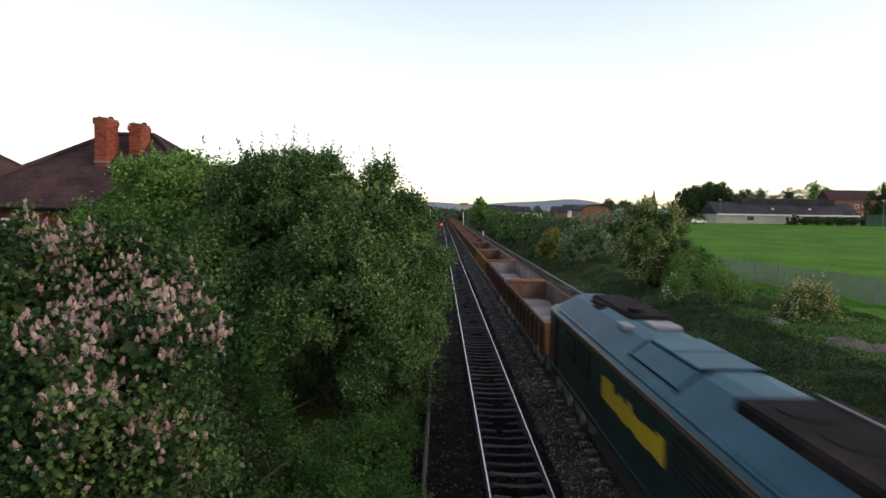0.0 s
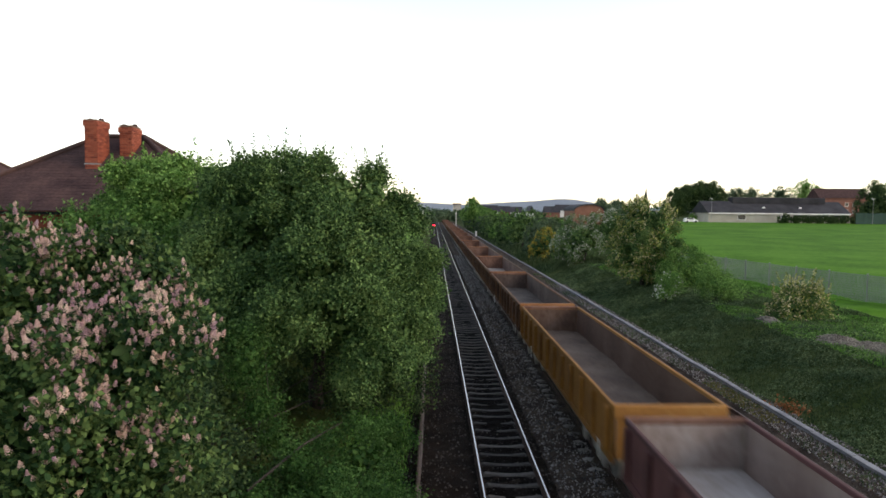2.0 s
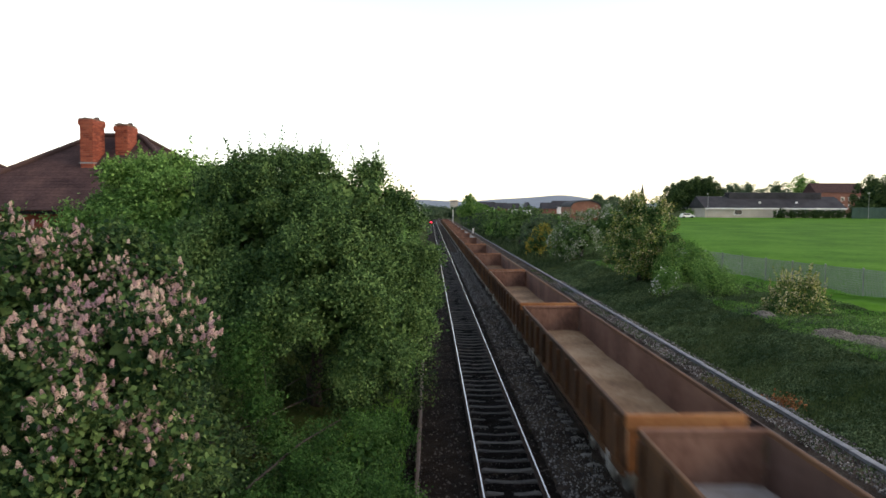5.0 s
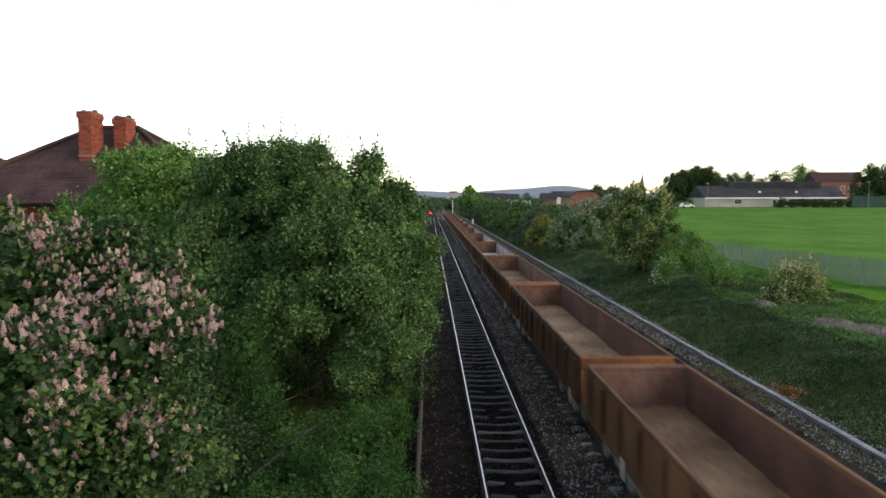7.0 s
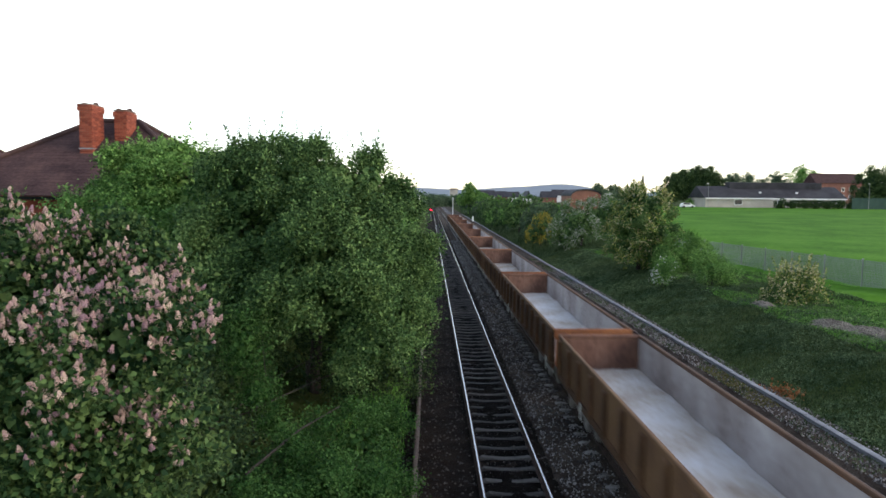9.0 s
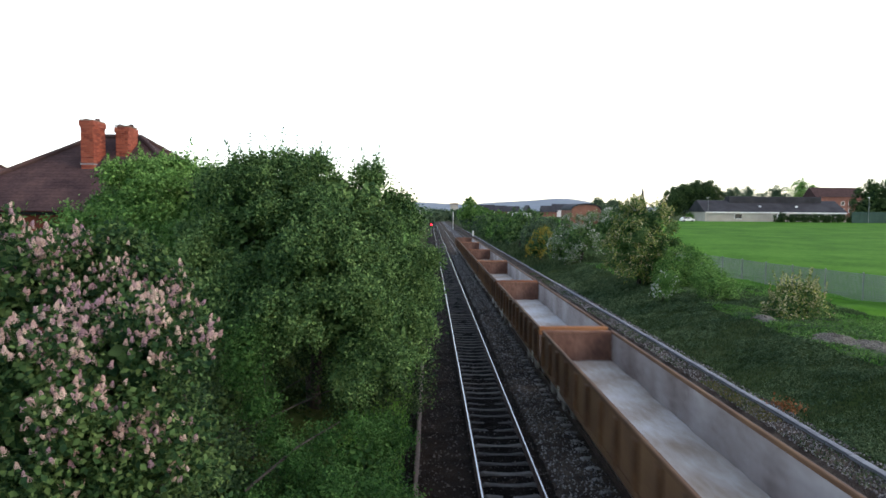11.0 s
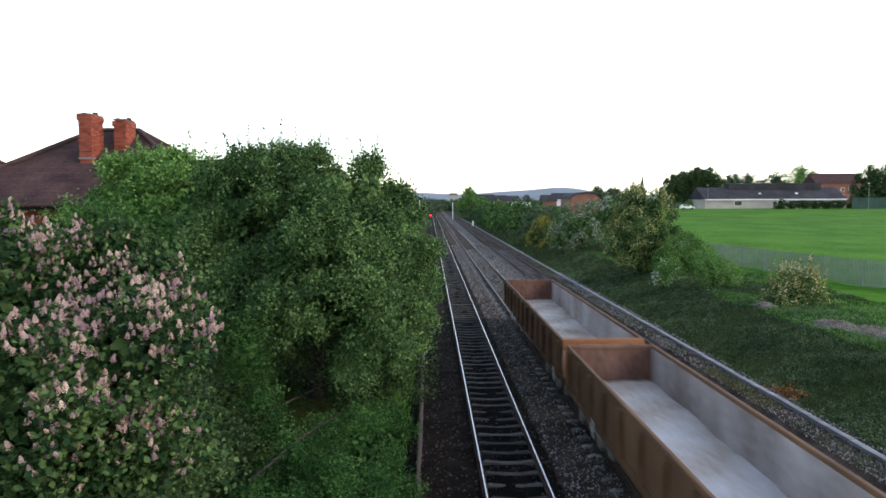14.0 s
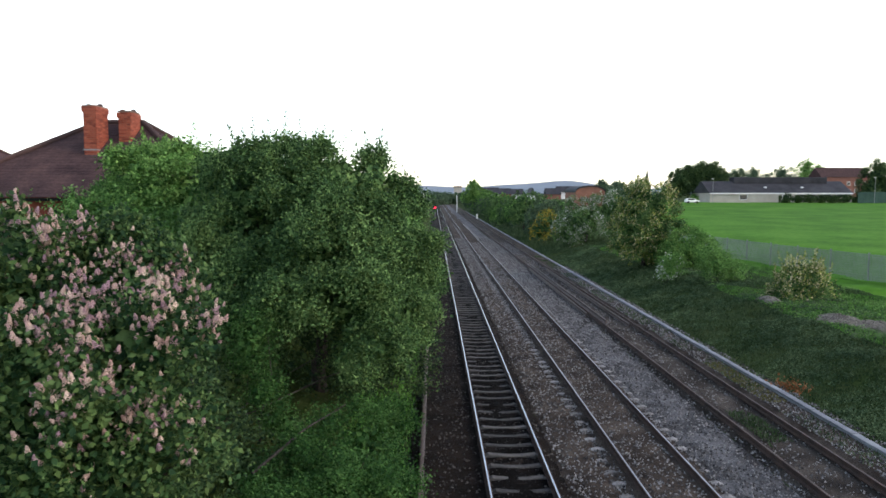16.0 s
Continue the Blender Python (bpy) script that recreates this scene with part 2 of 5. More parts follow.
# wagons: outside, inside and load dust of each livery
for livery, outside, inside, rim, dust in (
        ("rust", [(0.0403, 0.0184, 0.00805), (0.0897, 0.0391, 0.0149), (0.144, 0.0667, 0.0242)], [(0.0607, 0.0286, 0.0195), (0.121, 0.0585, 0.039), (0.189, 0.104, 0.0715)], [(0.11, 0.0385, 0.011), (0.209, 0.0748, 0.0198), (0.275, 0.119, 0.0418)], [(0.117, 0.0625, 0.033), (0.247, 0.144, 0.0726), (0.39, 0.263, 0.154)]),
        ("dull", [(0.0403, 0.0184, 0.00805), (0.0897, 0.0391, 0.0149), (0.144, 0.0667, 0.0242)], [(0.036, 0.024, 0.019), (0.07, 0.046, 0.036), (0.11, 0.08, 0.065)], [(0.11, 0.0385, 0.011), (0.209, 0.0748, 0.0198), (0.275, 0.119, 0.0418)], [(0.05, 0.038, 0.031), (0.09, 0.071, 0.058), (0.15, 0.125, 0.105)]),
        ("dusty", [(0.051, 0.0252, 0.0108), (0.096, 0.048, 0.021), (0.15, 0.084, 0.036)], [(0.13, 0.1, 0.09), (0.27, 0.245, 0.236), (0.42, 0.4, 0.39)], [(0.13, 0.0455, 0.0163), (0.221, 0.078, 0.026), (0.273, 0.117, 0.0455)], [(0.25, 0.19, 0.135), (0.42, 0.375, 0.325), (0.54, 0.535, 0.53)]),
        ("swept", [(0.0442, 0.0218, 0.00936), (0.078, 0.0364, 0.0146), (0.13, 0.0624, 0.0234)], [(0.06, 0.031, 0.022), (0.112, 0.064, 0.048), (0.156, 0.11, 0.09)], [(0.121, 0.044, 0.0138), (0.209, 0.077, 0.022), (0.253, 0.11, 0.0385)], [(0.168, 0.133, 0.105), (0.28, 0.245, 0.217), (0.385, 0.364, 0.35)]),
        ("maroon", [(0.042, 0.0154, 0.0154), (0.07, 0.0266, 0.0252), (0.105, 0.042, 0.0385)], [(0.128, 0.09, 0.075), (0.21, 0.165, 0.143), (0.285, 0.247, 0.225)], [(0.18, 0.072, 0.021), (0.252, 0.108, 0.03), (0.3, 0.144, 0.054)], [(0.224, 0.192, 0.16), (0.336, 0.304, 0.28), (0.44, 0.416, 0.4)]),
        ("yellow", [(0.12, 0.051, 0.0072), (0.204, 0.09, 0.012), (0.252, 0.12, 0.021)], [(0.0495, 0.0275, 0.0193), (0.088, 0.0495, 0.033), (0.132, 0.088, 0.066)], [(0.18, 0.072, 0.015), (0.276, 0.12, 0.024), (0.312, 0.156, 0.042)], [(0.072, 0.048, 0.036), (0.12, 0.084, 0.06), (0.18, 0.138, 0.108)])):
    M["out_" + livery] = material("out_" + livery, [(0.98 * q[0], 0.93 * q[1], 0.95 * q[2]) for q in outside], 0.9, 14, 0.85, each=0.25, bump=0.15)
    M["in_" + livery] = material("in_" + livery, inside, 0.7, 9, 0.9, each=0.12, bump=0.2, stretch=(1, 1, 0.5))
    M["rim_" + livery] = material("rim_" + livery, rim, 1.2, 14, 0.8, each=0.35, bump=0.15)
    M["dust_" + livery] = material("dust_" + livery, dust, 0.6, 7, 0.95, each=0.15, bump=0.4)


# ---- building helpers ----
def mesh_of(name, verts, faces, mat, smooth=False):
    me = bpy.data.meshes.new(name)
    me.from_pydata([tuple(v) for v in verts], [], faces)
    me.materials.append(mat)
    if smooth:
        me.polygons.foreach_set("use_smooth", [True] * len(me.polygons))
    me.update()
    return me


def put(name, me, parent=None, at=(0, 0, 0), label="", turn=(0, 0, 0)):
    """An object on a mesh, as a part under parent."""
    ob = new(name, me)
    ob.location = at
    ob.rotation_euler = [radians(a) for a in turn]
    if parent is not None:
        ob.parent = parent
    if label:
        ob["label"] = label
    return ob


def part(name, bm, mat, parent, label=""):
    me = bpy.data.meshes.new(name)
    bm.to_mesh(me)
    bm.free()
    me.materials.append(mat)
    return put(name, me, parent, label=label)


def thing(name, label, category, group="", at=(0, 0, 0), turn=0.0):
    ob = new(name)
    ob.empty_display_size = 0.3
    ob.location, ob.rotation_euler = at, (0, 0, radians(turn))
    return tagged(ob, label, category, group)


def box(bm, x0, x1, y0, y1, z0, z1, bevel=0.0):
    r = bmesh.ops.create_cube(bm, size=1.0)
    for v in r["verts"]:
        v.co = Vector(((x0 + x1) / 2 + v.co.x * (x1 - x0), (y0 + y1) / 2 + v.co.y * (y1 - y0), (z0 + z1) / 2 + v.co.z * (z1 - z0)))
    if bevel:
        es = list({e for v in r["verts"] for e in v.link_edges})
        bmesh.ops.bevel(bm, geom=es, offset=bevel, segments=1, affect="EDGES")
    return bm


def boxed(*args, bevel=0.0):
    return box(bmesh.new(), *args, bevel=bevel)


def rod(bm, a, b, r0, r1=None, n=8):
    a, b = Vector(a), Vector(b)
    d = b - a
    m = Matrix.Translation((a + b) / 2) @ d.to_track_quat("Z", "Y").to_matrix().to_4x4()
    bmesh.ops.create_cone(bm, cap_ends=True, segments=n, radius1=r0, radius2=r0 if r1 is None else r1, depth=d.length, matrix=m)
    return bm


def prism(section, y0, y1, bm=None):
    """A section in x and z, drawn out along y, closed at both ends."""
    bm = bm or bmesh.new()
    a = [bm.verts.new((x, y0, z)) for x, z in section]
    b = [bm.verts.new((x, y1, z)) for x, z in section]
    n = len(section)
    for i in range(n):
        bm.faces.new((a[i], a[(i + 1) % n], b[(i + 1) % n], b[i]))
    bm.faces.new(a[::-1]), bm.faces.new(b)
    bmesh.ops.recalc_face_normals(bm, faces=bm.faces)
    return bm


rng = np.random.default_rng(7)


def unit(v):
    return v / np.maximum(np.linalg.norm(v, axis=1, keepdims=True), 1e-9)


def leaves_mesh(name, centres, normals, sizes, mat, wide=0.36, fold=0.12):
    """Many small folded leaves, two triangles each, in one mesh."""
    n = len(centres)
    t = unit(np.cross(normals, rng.normal(size=(n, 3))))
    b = np.cross(normals, t)
    s = sizes[:, None]
    v = np.empty((n, 4, 3))
    v[:, 0], v[:, 2] = centres - t * s * 0.5, centres + t * s * 0.5
    v[:, 1] = centres + b * s * wide + normals * s * fold - t * s * 0.08
    v[:, 3] = centres - b * s * wide + normals * s * fold - t * s * 0.08
    me = bpy.data.meshes.new(name)
    me.vertices.add(n * 4)
    me.vertices.foreach_set("co", v.ravel())
    i = np.arange(n)[:, None] * 4
    tri = np.concatenate([i + [0, 1, 2], i + [0, 2, 3]], axis=1).ravel()
    me.loops.add(n * 6)
    me.loops.foreach_set("vertex_index", tri)
    me.polygons.add(n * 2)
    me.polygons.foreach_set("loop_start", np.arange(n * 2) * 3)
    me.materials.append(mat)
    me.update(calc_edges=True)
    return me


def lumps(p, s, seed):
    """A smooth uneven value from -1 to 1 over space."""
    k = np.random.default_rng(seed)
    out = np.zeros(len(p))
    for i in range(6):
        w = unit(k.normal(size=(1, 3)))[0] * s * (1 + 0.35 * i)
        out += np.sin(p @ w + k.uniform(0, 6.28)) / (1 + 0.3 * i)
    return out / 3.2


def foliage(blobs, sprigs, per, leaf, seed, spread=0.13, rough=0.2, core=0.25, shoots=0, shoot_len=0.7, low=-0.75, bough=None, apart=1.36):
    """Leaf places on a union of uneven blobs: boughs on its outside, sprigs of leaves on each bough, bigger inner leaves, and shoots above the outline."""
    k = np.random.default_rng(seed)
    c = np.array([b[:3] for b in blobs], float)
    r = np.array([(b[3:6] if len(b) > 4 else (b[3],) * 3) for b in blobs], float)
    w = r.prod(axis=1) ** (2 / 3)
    R = bough or 0.3 * float(np.median(r))
    # candidate places on the outside
    i = k.choice(len(blobs), size=2600, p=w / w.sum())
    u = unit(k.normal(size=(2600, 3)))
    ok = u[:, 2] > low
    i, u = i[ok], u[ok]
    base = c[i] + u * r[i]
    p = c[i] + u * r[i] * (1 + rough * lumps(base, 1.6, seed))[:, None]
    inside = np.zeros(len(p), bool)
    for j in range(len(blobs)):
        inside |= (np.linalg.norm((p - c[j]) / r[j], axis=1) < 0.85)
    p, u = p[~inside], u[~inside]
    # boughs, kept apart so that dark gaps stay between them
    chosen = []
    for j in range(len(p)):
        if len(chosen) > 420:
            break
        if not chosen or np.min(np.linalg.norm(p[chosen] - p[j], axis=1)) > R * apart:
            chosen.append(j)
    bp, bu = p[chosen], u[chosen]
    br = R * k.uniform(0.65, 1.3, len(chosen))
    bc = bp - bu * br[:, None] * 0.7
    s = k.choice(len(chosen), size=sprigs, p=br ** 2 / (br ** 2).sum())
    d = unit(k.normal(size=(sprigs, 3)) * 0.6 + bu[s] * 0.75 + [0, 0, 0.65])
    p = bc[s] + d * (br[s] * k.uniform(0.5, 1.2, sprigs))[:, None] * [1, 1, 0.85]
    keep = lumps(p, 2.4 / R, seed + 2) + 0.6 * lumps(p, 5.5 / R, seed + 3) > -0.32
    p, u = p[keep], d[keep]
    sprigs = len(p)
    n = sprigs * per
    q = np.repeat(p, per, axis=0) + k.normal(size=(n, 3)) * spread
    nrm = unit(np.repeat(u, per, axis=0) * 0.3 + k.normal(size=(n, 3)) * 0.7 + [0, 0, 0.5])
    size = leaf * k.uniform(0.6, 1.25, n)
    on_shoot = np.zeros(n, bool)
    if shoots:
        top = np.argsort(-(p[:, 2] + k.uniform(0, 1.2, sprigs)))[:shoots * 4]
        for j in k.choice(top, shoots, replace=False):
            way = unit(np.array([[0, 0, 1.0]]) + u[j] * 0.35 + k.normal(size=(1, 3)) * 0.25)[0]
            m = int(k.integers(26, 48))
            at = np.linspace(0, 1, m)
            a = p[j] + way * (at ** 0.9)[:, None] * shoot_len * k.uniform(0.35, 1.0) + k.normal(size=(m, 3)) * (0.07 * (1.15 - at))[:, None]
            q, size = np.concatenate([q, a]), np.concatenate([size, leaf * k.uniform(0.5, 0.95, m)])
            nrm = np.concatenate([nrm, unit(k.normal(size=(m, 3)))])
            on_shoot = np.concatenate([on_shoot, np.ones(m, bool)])
    if core:
        m = int(sprigs * core * 5)
        j = k.choice(len(blobs), size=m, p=w / w.sum())
        uu = unit(k.normal(size=(m, 3)))
        a = c[j] + uu * r[j] * k.uniform(0.25, 0.64, (m, 1))
        q, size = np.concatenate([q, a]), np.concatenate([size, leaf * k.uniform(1.8, 3.0, m)])
        nrm = np.concatenate([nrm, unit(uu + 0.4 * k.normal(size=(m, 3)))])
        on_shoot = np.concatenate([on_shoot, np.zeros(m, bool)])
    return q, nrm, size, p, u, on_shoot


def ground_height(x, y):
    """Track bed, a bank on both sides, and a field that climbs gently away from the line."""
    x, y = np.asarray(x, float), np.asarray(y, float)
    s = np.clip((x - 11.75) / 5.5, 0, 1)
    right = -0.3 + 1.3 * s * s * (3 - 2 * s)
    f = np.clip((x - 24) / 16, 0, 1)
    right = right + f * f * (3 - 2 * f) * np.clip((y - 42) * 0.0145, 0, 2.5)
    s = np.clip((-0.75 - x) / 6.5, 0, 1)
    left = -0.3 + 1.5 * s * s * (3 - 2 * s)
    z = np.where(x > 4, right, left)
    rough = 0.05 * np.sin(x * 1.7 + y * 0.9) + 0.05 * np.sin(x * 0.8 - y * 1.3) + 0.03 * np.sin(x * 3.1 + y * 2.3)
    return z + rough * np.clip(np.where(x > 4, (x - 12) / 3, (-1 - x) / 3), 0, 1) * np.clip(1.3 - np.maximum(x - 24, 0) / 8, 0.25, 1)


def tree(name, label, blobs, foot, mat, sprigs, per, leaf, seed, category="tree", group="", trunk=0.14, limbs=7, extra=(), **more):
    """A trunk on the ground, limbs that reach into the crown, and the crown's leaves; extra: (part name, share of the leaves, material, size)."""
    z0 = float(ground_height(foot[0], foot[1])) - 0.1
    t = thing(name, label, category, group, (foot[0], foot[1], z0))
    o = np.array((foot[0], foot[1], z0))
    q, nrm, size, p, u, on_shoot = foliage(blobs, sprigs, per, leaf, seed, **more)
    q = q - o
    mask = np.zeros(len(q), bool)
    for pname, share, pm, psize in extra:
        pick = ~mask & (np.random.default_rng(seed + 5 + len(pname)).random(len(q)) < share * np.where(on_shoot, 3.5, 1.0)) & ((lumps(q, 2.5, seed + 9) > -0.2) | on_shoot) & (size < leaf * 1.5)
        put(pname, leaves_mesh(pname, q[pick], nrm[pick], np.full(pick.sum(), psize), pm, wide=0.45), t)
        mask |= pick
    put("crown", leaves_mesh("crown", q[~mask], nrm[~mask], size[~mask], mat), t)
    k = random.Random(seed)
    c = np.array([b[:3] for b in blobs], float) - o
    mid = Vector(c.mean(axis=0))
    fork = Vector((mid.x * 0.35, mid.y * 0.35, max(0.4, mid.z * 0.45)))
    bm = bmesh.new()
    rod(bm, (0, 0, 0), fork * 0.5 + Vector((k.uniform(-.1, .1), k.uniform(-.1, .1), 0)), trunk * 1.25, trunk)
    rod(bm, fork * 0.5, fork, trunk, trunk * 0.8)
    part("trunk", bm, M["bark"], t)
    pts = [c[i % len(c)] for i in range(limbs)]
    for a in pts:
        bm = bmesh.new()
        tip = Vector(a) + Vector((k.uniform(-.5, .5), k.uniform(-.5, .5), k.uniform(0, .6)))
        bend = fork.lerp(tip, 0.5) + Vector((k.uniform(-.25, .25), k.uniform(-.25, .25), k.uniform(-.1, .3)))
        rod(bm, fork * 0.9, bend, trunk * 0.55, trunk * 0.35, 6)
        rod(bm, bend, tip, trunk * 0.35, trunk * 0.1, 6)
        part("limb", bm, M["bark"], t)
    return t, p, u


# ---- ground ----
def axis(*runs):
    out = []
    for a, b, step in runs:
        out += list(np.arange(a, b, step))
    return np.array(out + [runs[-1][1]])


def build_ground():
    xs = axis((-4500, -300, 600), (-300, -40, 20), (-40, -10, 2), (-10, -1, 0.5), (-1, 11.75, 1.6), (11.75, 30, 0.5), (30, 60, 2), (60, 300, 12), (300, 4500, 600))
    ys = axis((-4500, -60, 740), (-60, 0, 4), (0, 70, 1.0), (70, 300, 5), (300, 4500, 300))
    X, Y = np.meshgrid(xs, ys)
    Z = ground_height(X, Y)
    v = np.stack([X, Y, Z], -1).reshape(-1, 3)
    nx, ny = len(xs), len(ys)
    faces, kinds = [], []
    for j in range(ny - 1):
        for i in range(nx - 1):
            faces.append((j * nx + i, j * nx + i + 1, (j + 1) * nx + i + 1, (j + 1) * nx + i))
            kinds.append(1 if xs[i] >= 19 and 24 < ys[j] < 230 else 0)
    me = mesh_of("ground", v, faces, M["earth"], True)
    me.materials.append(M["field_grass"])
    me.polygons.foreach_set("material_index", kinds)
    tagged(put("ground", me), "grassy railway cutting with a mown green field above it", "ground", kind="structure")


build_ground()

A, B, C = 1.96, 5.39, 9.27          # centres of the three tracks
FAR = 420.0


def ballast_strip(name, x0, x1, top, mat, label, step=0.16, seed=0, far=FAR, edge=0.12):
    """A bed of stones with an uneven surface."""
    k = np.random.default_rng(seed)
    xs = np.linspace(x0, x1, max(4, int((x1 - x0) / 0.22)))
    ys = np.concatenate([np.arange(-30, 8, 2), np.arange(8, 45, step * 1.6), np.arange(45, 120, 1.2), np.arange(120, far + 1, 12)])
    X, Y = np.meshgrid(xs, ys)
    s = np.minimum(X - x0, x1 - X)
    Z = top - edge * np.clip(1 - s / 0.35, 0, 1) + k.normal(size=X.shape) * 0.012
    nx, ny = len(xs), len(ys)
    faces = [(j * nx + i, j * nx + i + 1, (j + 1) * nx + i + 1, (j + 1) * nx + i) for j in range(ny - 1) for i in range(nx - 1)]
    ob = put(name, mesh_of(name, np.stack([X, Y, Z], -1).reshape(-1, 3), faces, mat))
    return tagged(ob, label, "ballast", kind="structure")


ballast_strip("ballast_1", -0.72, 3.1, -0.17, M["ballast_dark"], "dark stone ballast under the near track", seed=1)
ballast_strip("ballast_8", 1.27, 2.65, -0.15, M["ballast_black"], "near-black ballast between the bright rails", seed=8, edge=0.02)
ballast_strip("ballast_2", 3.0, 4.5, -0.2, M["ballast_brown"], "brown stone ballast between two tracks", seed=2)
ballast_strip("ballast_3", 4.34, 6.5, -0.155, M["ballast_brown"], "brown stone ballast under the middle track", seed=3, edge=0.05)
ballast_strip("ballast_7", 4.74, 6.04, -0.135, M["ballast_brown"], "brown stone ballast filled in between the rails", seed=7, edge=0.02)
ballast_strip("ballast_4", 6.25, 8.3, -0.19, M["ballast_grey"], "pale grey stone ballast beside the middle track", seed=4)
ballast_strip("ballast_5", 8.2, 10.35, -0.2, M["ballast_dirty"], "dirty brown ballast under the siding", seed=5)
ballast_strip("ballast_6", 10.25, 11.8, -0.07, M["ballast_brown"], "brown stone ballast with weeds beside the cable trough", seed=6)


def loose_stones(name, x0, x1, y0, y1, z, n, mat, label, seed):
    """Single stones that stand out of the ballast."""
    k = np.random.default_rng(seed)
    shape = np.array([(1, 0, -0.4), (-0.5, 0.87, -0.4), (-0.5, -0.87, -0.4), (0.15, 0.1, 0.8)])
    tri = np.array([(0, 1, 3), (1, 2, 3), (2, 0, 3)])
    y = y0 + (y1 - y0) * k.random(n) ** 1.5
    c = np.stack([k.uniform(x0, x1, n), y, np.full(n, z)], 1)
    a = k.uniform(0, 6.28, n)
    s = k.uniform(0.018, 0.045, n) * (1 + np.maximum(y - 25, 0) * 0.02)
    v = shape[None] * s[:, None, None] * k.uniform(0.7, 1.3, (n, 4, 1))
    x = v[..., 0] * np.cos(a)[:, None] - v[..., 1] * np.sin(a)[:, None]
    w = v[..., 0] * np.sin(a)[:, None] + v[..., 1] * np.cos(a)[:, None]
    v = np.stack([x, w, v[..., 2]], -1) + c[:, None]
    f = (np.arange(n)[:, None, None] * 4 + tri[None]).reshape(-1, 3)
    tagged(put(name, mesh_of(name, v.reshape(-1, 3), f.tolist(), mat)), label, "ballast", kind="stuff")


loose_stones("ballast_stones", 3.1, 4.5, 9, 100, -0.185, 10000, M["stone"], "loose grey and brown ballast stones between the tracks", 11)
loose_stones("ballast_stones", 6.3, 8.3, 9, 100, -0.175, 16000, M["stone"], "loose pale grey ballast stones beside the track", 12)
loose_stones("ballast_stones", 4.76, 6.0, 9, 90, -0.125, 7000, M["stone"], "loose brown ballast stones between the rails", 13)
loose_stones("ballast_stones", -0.6, 3.1, 9, 45, -0.155, 5000, M["stone_dark"], "loose dark ballast stones by the near track", 14)
loose_stones("ballast_stones", 8.3, 11.2, 9, 90, -0.19, 10000, M["stone"], "loose dirty stones along the siding", 15)

loose_stones("ballast_stones", 10.4, 11.2, 9, 60, -0.055, 6000, M["stone"], "loose stones beside the cable trough", 16)
loose_stones("ballast_stones", 11.5, 11.9, 9, 60, -0.06, 2500, M["stone"], "loose stones behind the cable trough", 17)

RAIL = [(-0.07, -0.17), (0.07, -0.17), (0.07, -0.155), (0.012, -0.13), (0.012, -0.045), (0.036, -0.03), (0.036, -0.006), (0.03, -0.004), (-0.03, -0.004), (-0.036, -0.006), (-0.036, -0.03), (-0.012, -0.045), (-0.012, -0.13), (-0.07, -0.155)]


def build_track(name, label, centre, gauge, top, sleeper, width, half, sleeper_top, first, spacing=0.625, far=FAR, singles=210, dip=0.0):
    t = tagged(new(name), label, "railway track", "tracks", "structure")
    for side in (-1, 1):
        x = centre + side * gauge / 2
        r = part("rail", prism([(x + a, z) for a, z in RAIL], -30, far), M["rail_rust"], t)
        part("running_surface", boxed(x - 0.017, x + 0.017, -30, far, -0.004, 0.0), M[top], r, "polished steel rail head" if top == "rail_top" else "")
    if sleeper is None:
        return t
    # a concrete sleeper whose top is lowest in the middle
    hs = [h * half for h in (-1, -0.9, -0.72, -0.36, 0, 0.36, 0.72, 0.9, 1)]
    tops = [-dip * max(0.0, 1 - (h / (0.95 * half)) ** 2) for h in hs]
    bm = bmesh.new()
    rows = []
    for h, z in zip(hs, tops):
        e = 0.05 if abs(h) == half else 0.0
        rows.append([bm.verts.new(c) for c in ((h, -width / 2, -0.25), (h, -width / 2, z - 0.02 - e), (h, -width / 2 + 0.02, z - e), (h, width / 2 - 0.02, z - e), (h, width / 2, z - 0.02 - e), (h, width / 2, -0.25))])
    for a, b in zip(rows, rows[1:]):
        for i in range(5):
            bm.faces.new((a[i], b[i], b[i + 1], a[i + 1]))
    bm.faces.new(rows[0][::-1]), bm.faces.new(rows[-1])
    bmesh.ops.recalc_face_normals(bm, faces=bm.faces)
    me = bpy.data.meshes.new("sleeper")
    bm.to_mesh(me), bm.free()
    me.materials.append(M[sleeper])
    k = random.Random(centre)
    for i in range(singles):
        put("sleeper", me, t, (centre + k.uniform(-.02, .02), first + i * spacing, sleeper_top + k.uniform(-0.022, 0.006)), turn=(0, 0, k.uniform(-.5, .5)))
    bm = bmesh.new()
    for i in range(singles, int((far - first) / spacing)):
        box(bm, centre - half, centre + half, first + i * spacing - width / 2, first + i * spacing + width / 2, -0.3, sleeper_top - dip)
    rest = part("sleepers_far", bm, M[sleeper], t)
    rest["kind"] = "stuff"
    return t


build_track("track_1", "railway track with bright rails on dark sleepers", A, 1.46, "rail_top", "sleeper_dark", 0.17, 0.66, -0.08, 9.07, spacing=0.681, singles=190, dip=0.055)
build_track("track_2", "railway track with worn rails half buried in ballast", B, 1.505, "rail_worn", "sleeper", 0.18, 1.28, -0.145, 9.38, spacing=0.7, singles=190, dip=0.1)
build_track("track_3", "rusty disused siding sunk in dirty ballast", C, 1.505, "rail_dull", None, 0.2, 1.2, -0.2, 9.0, far=230)


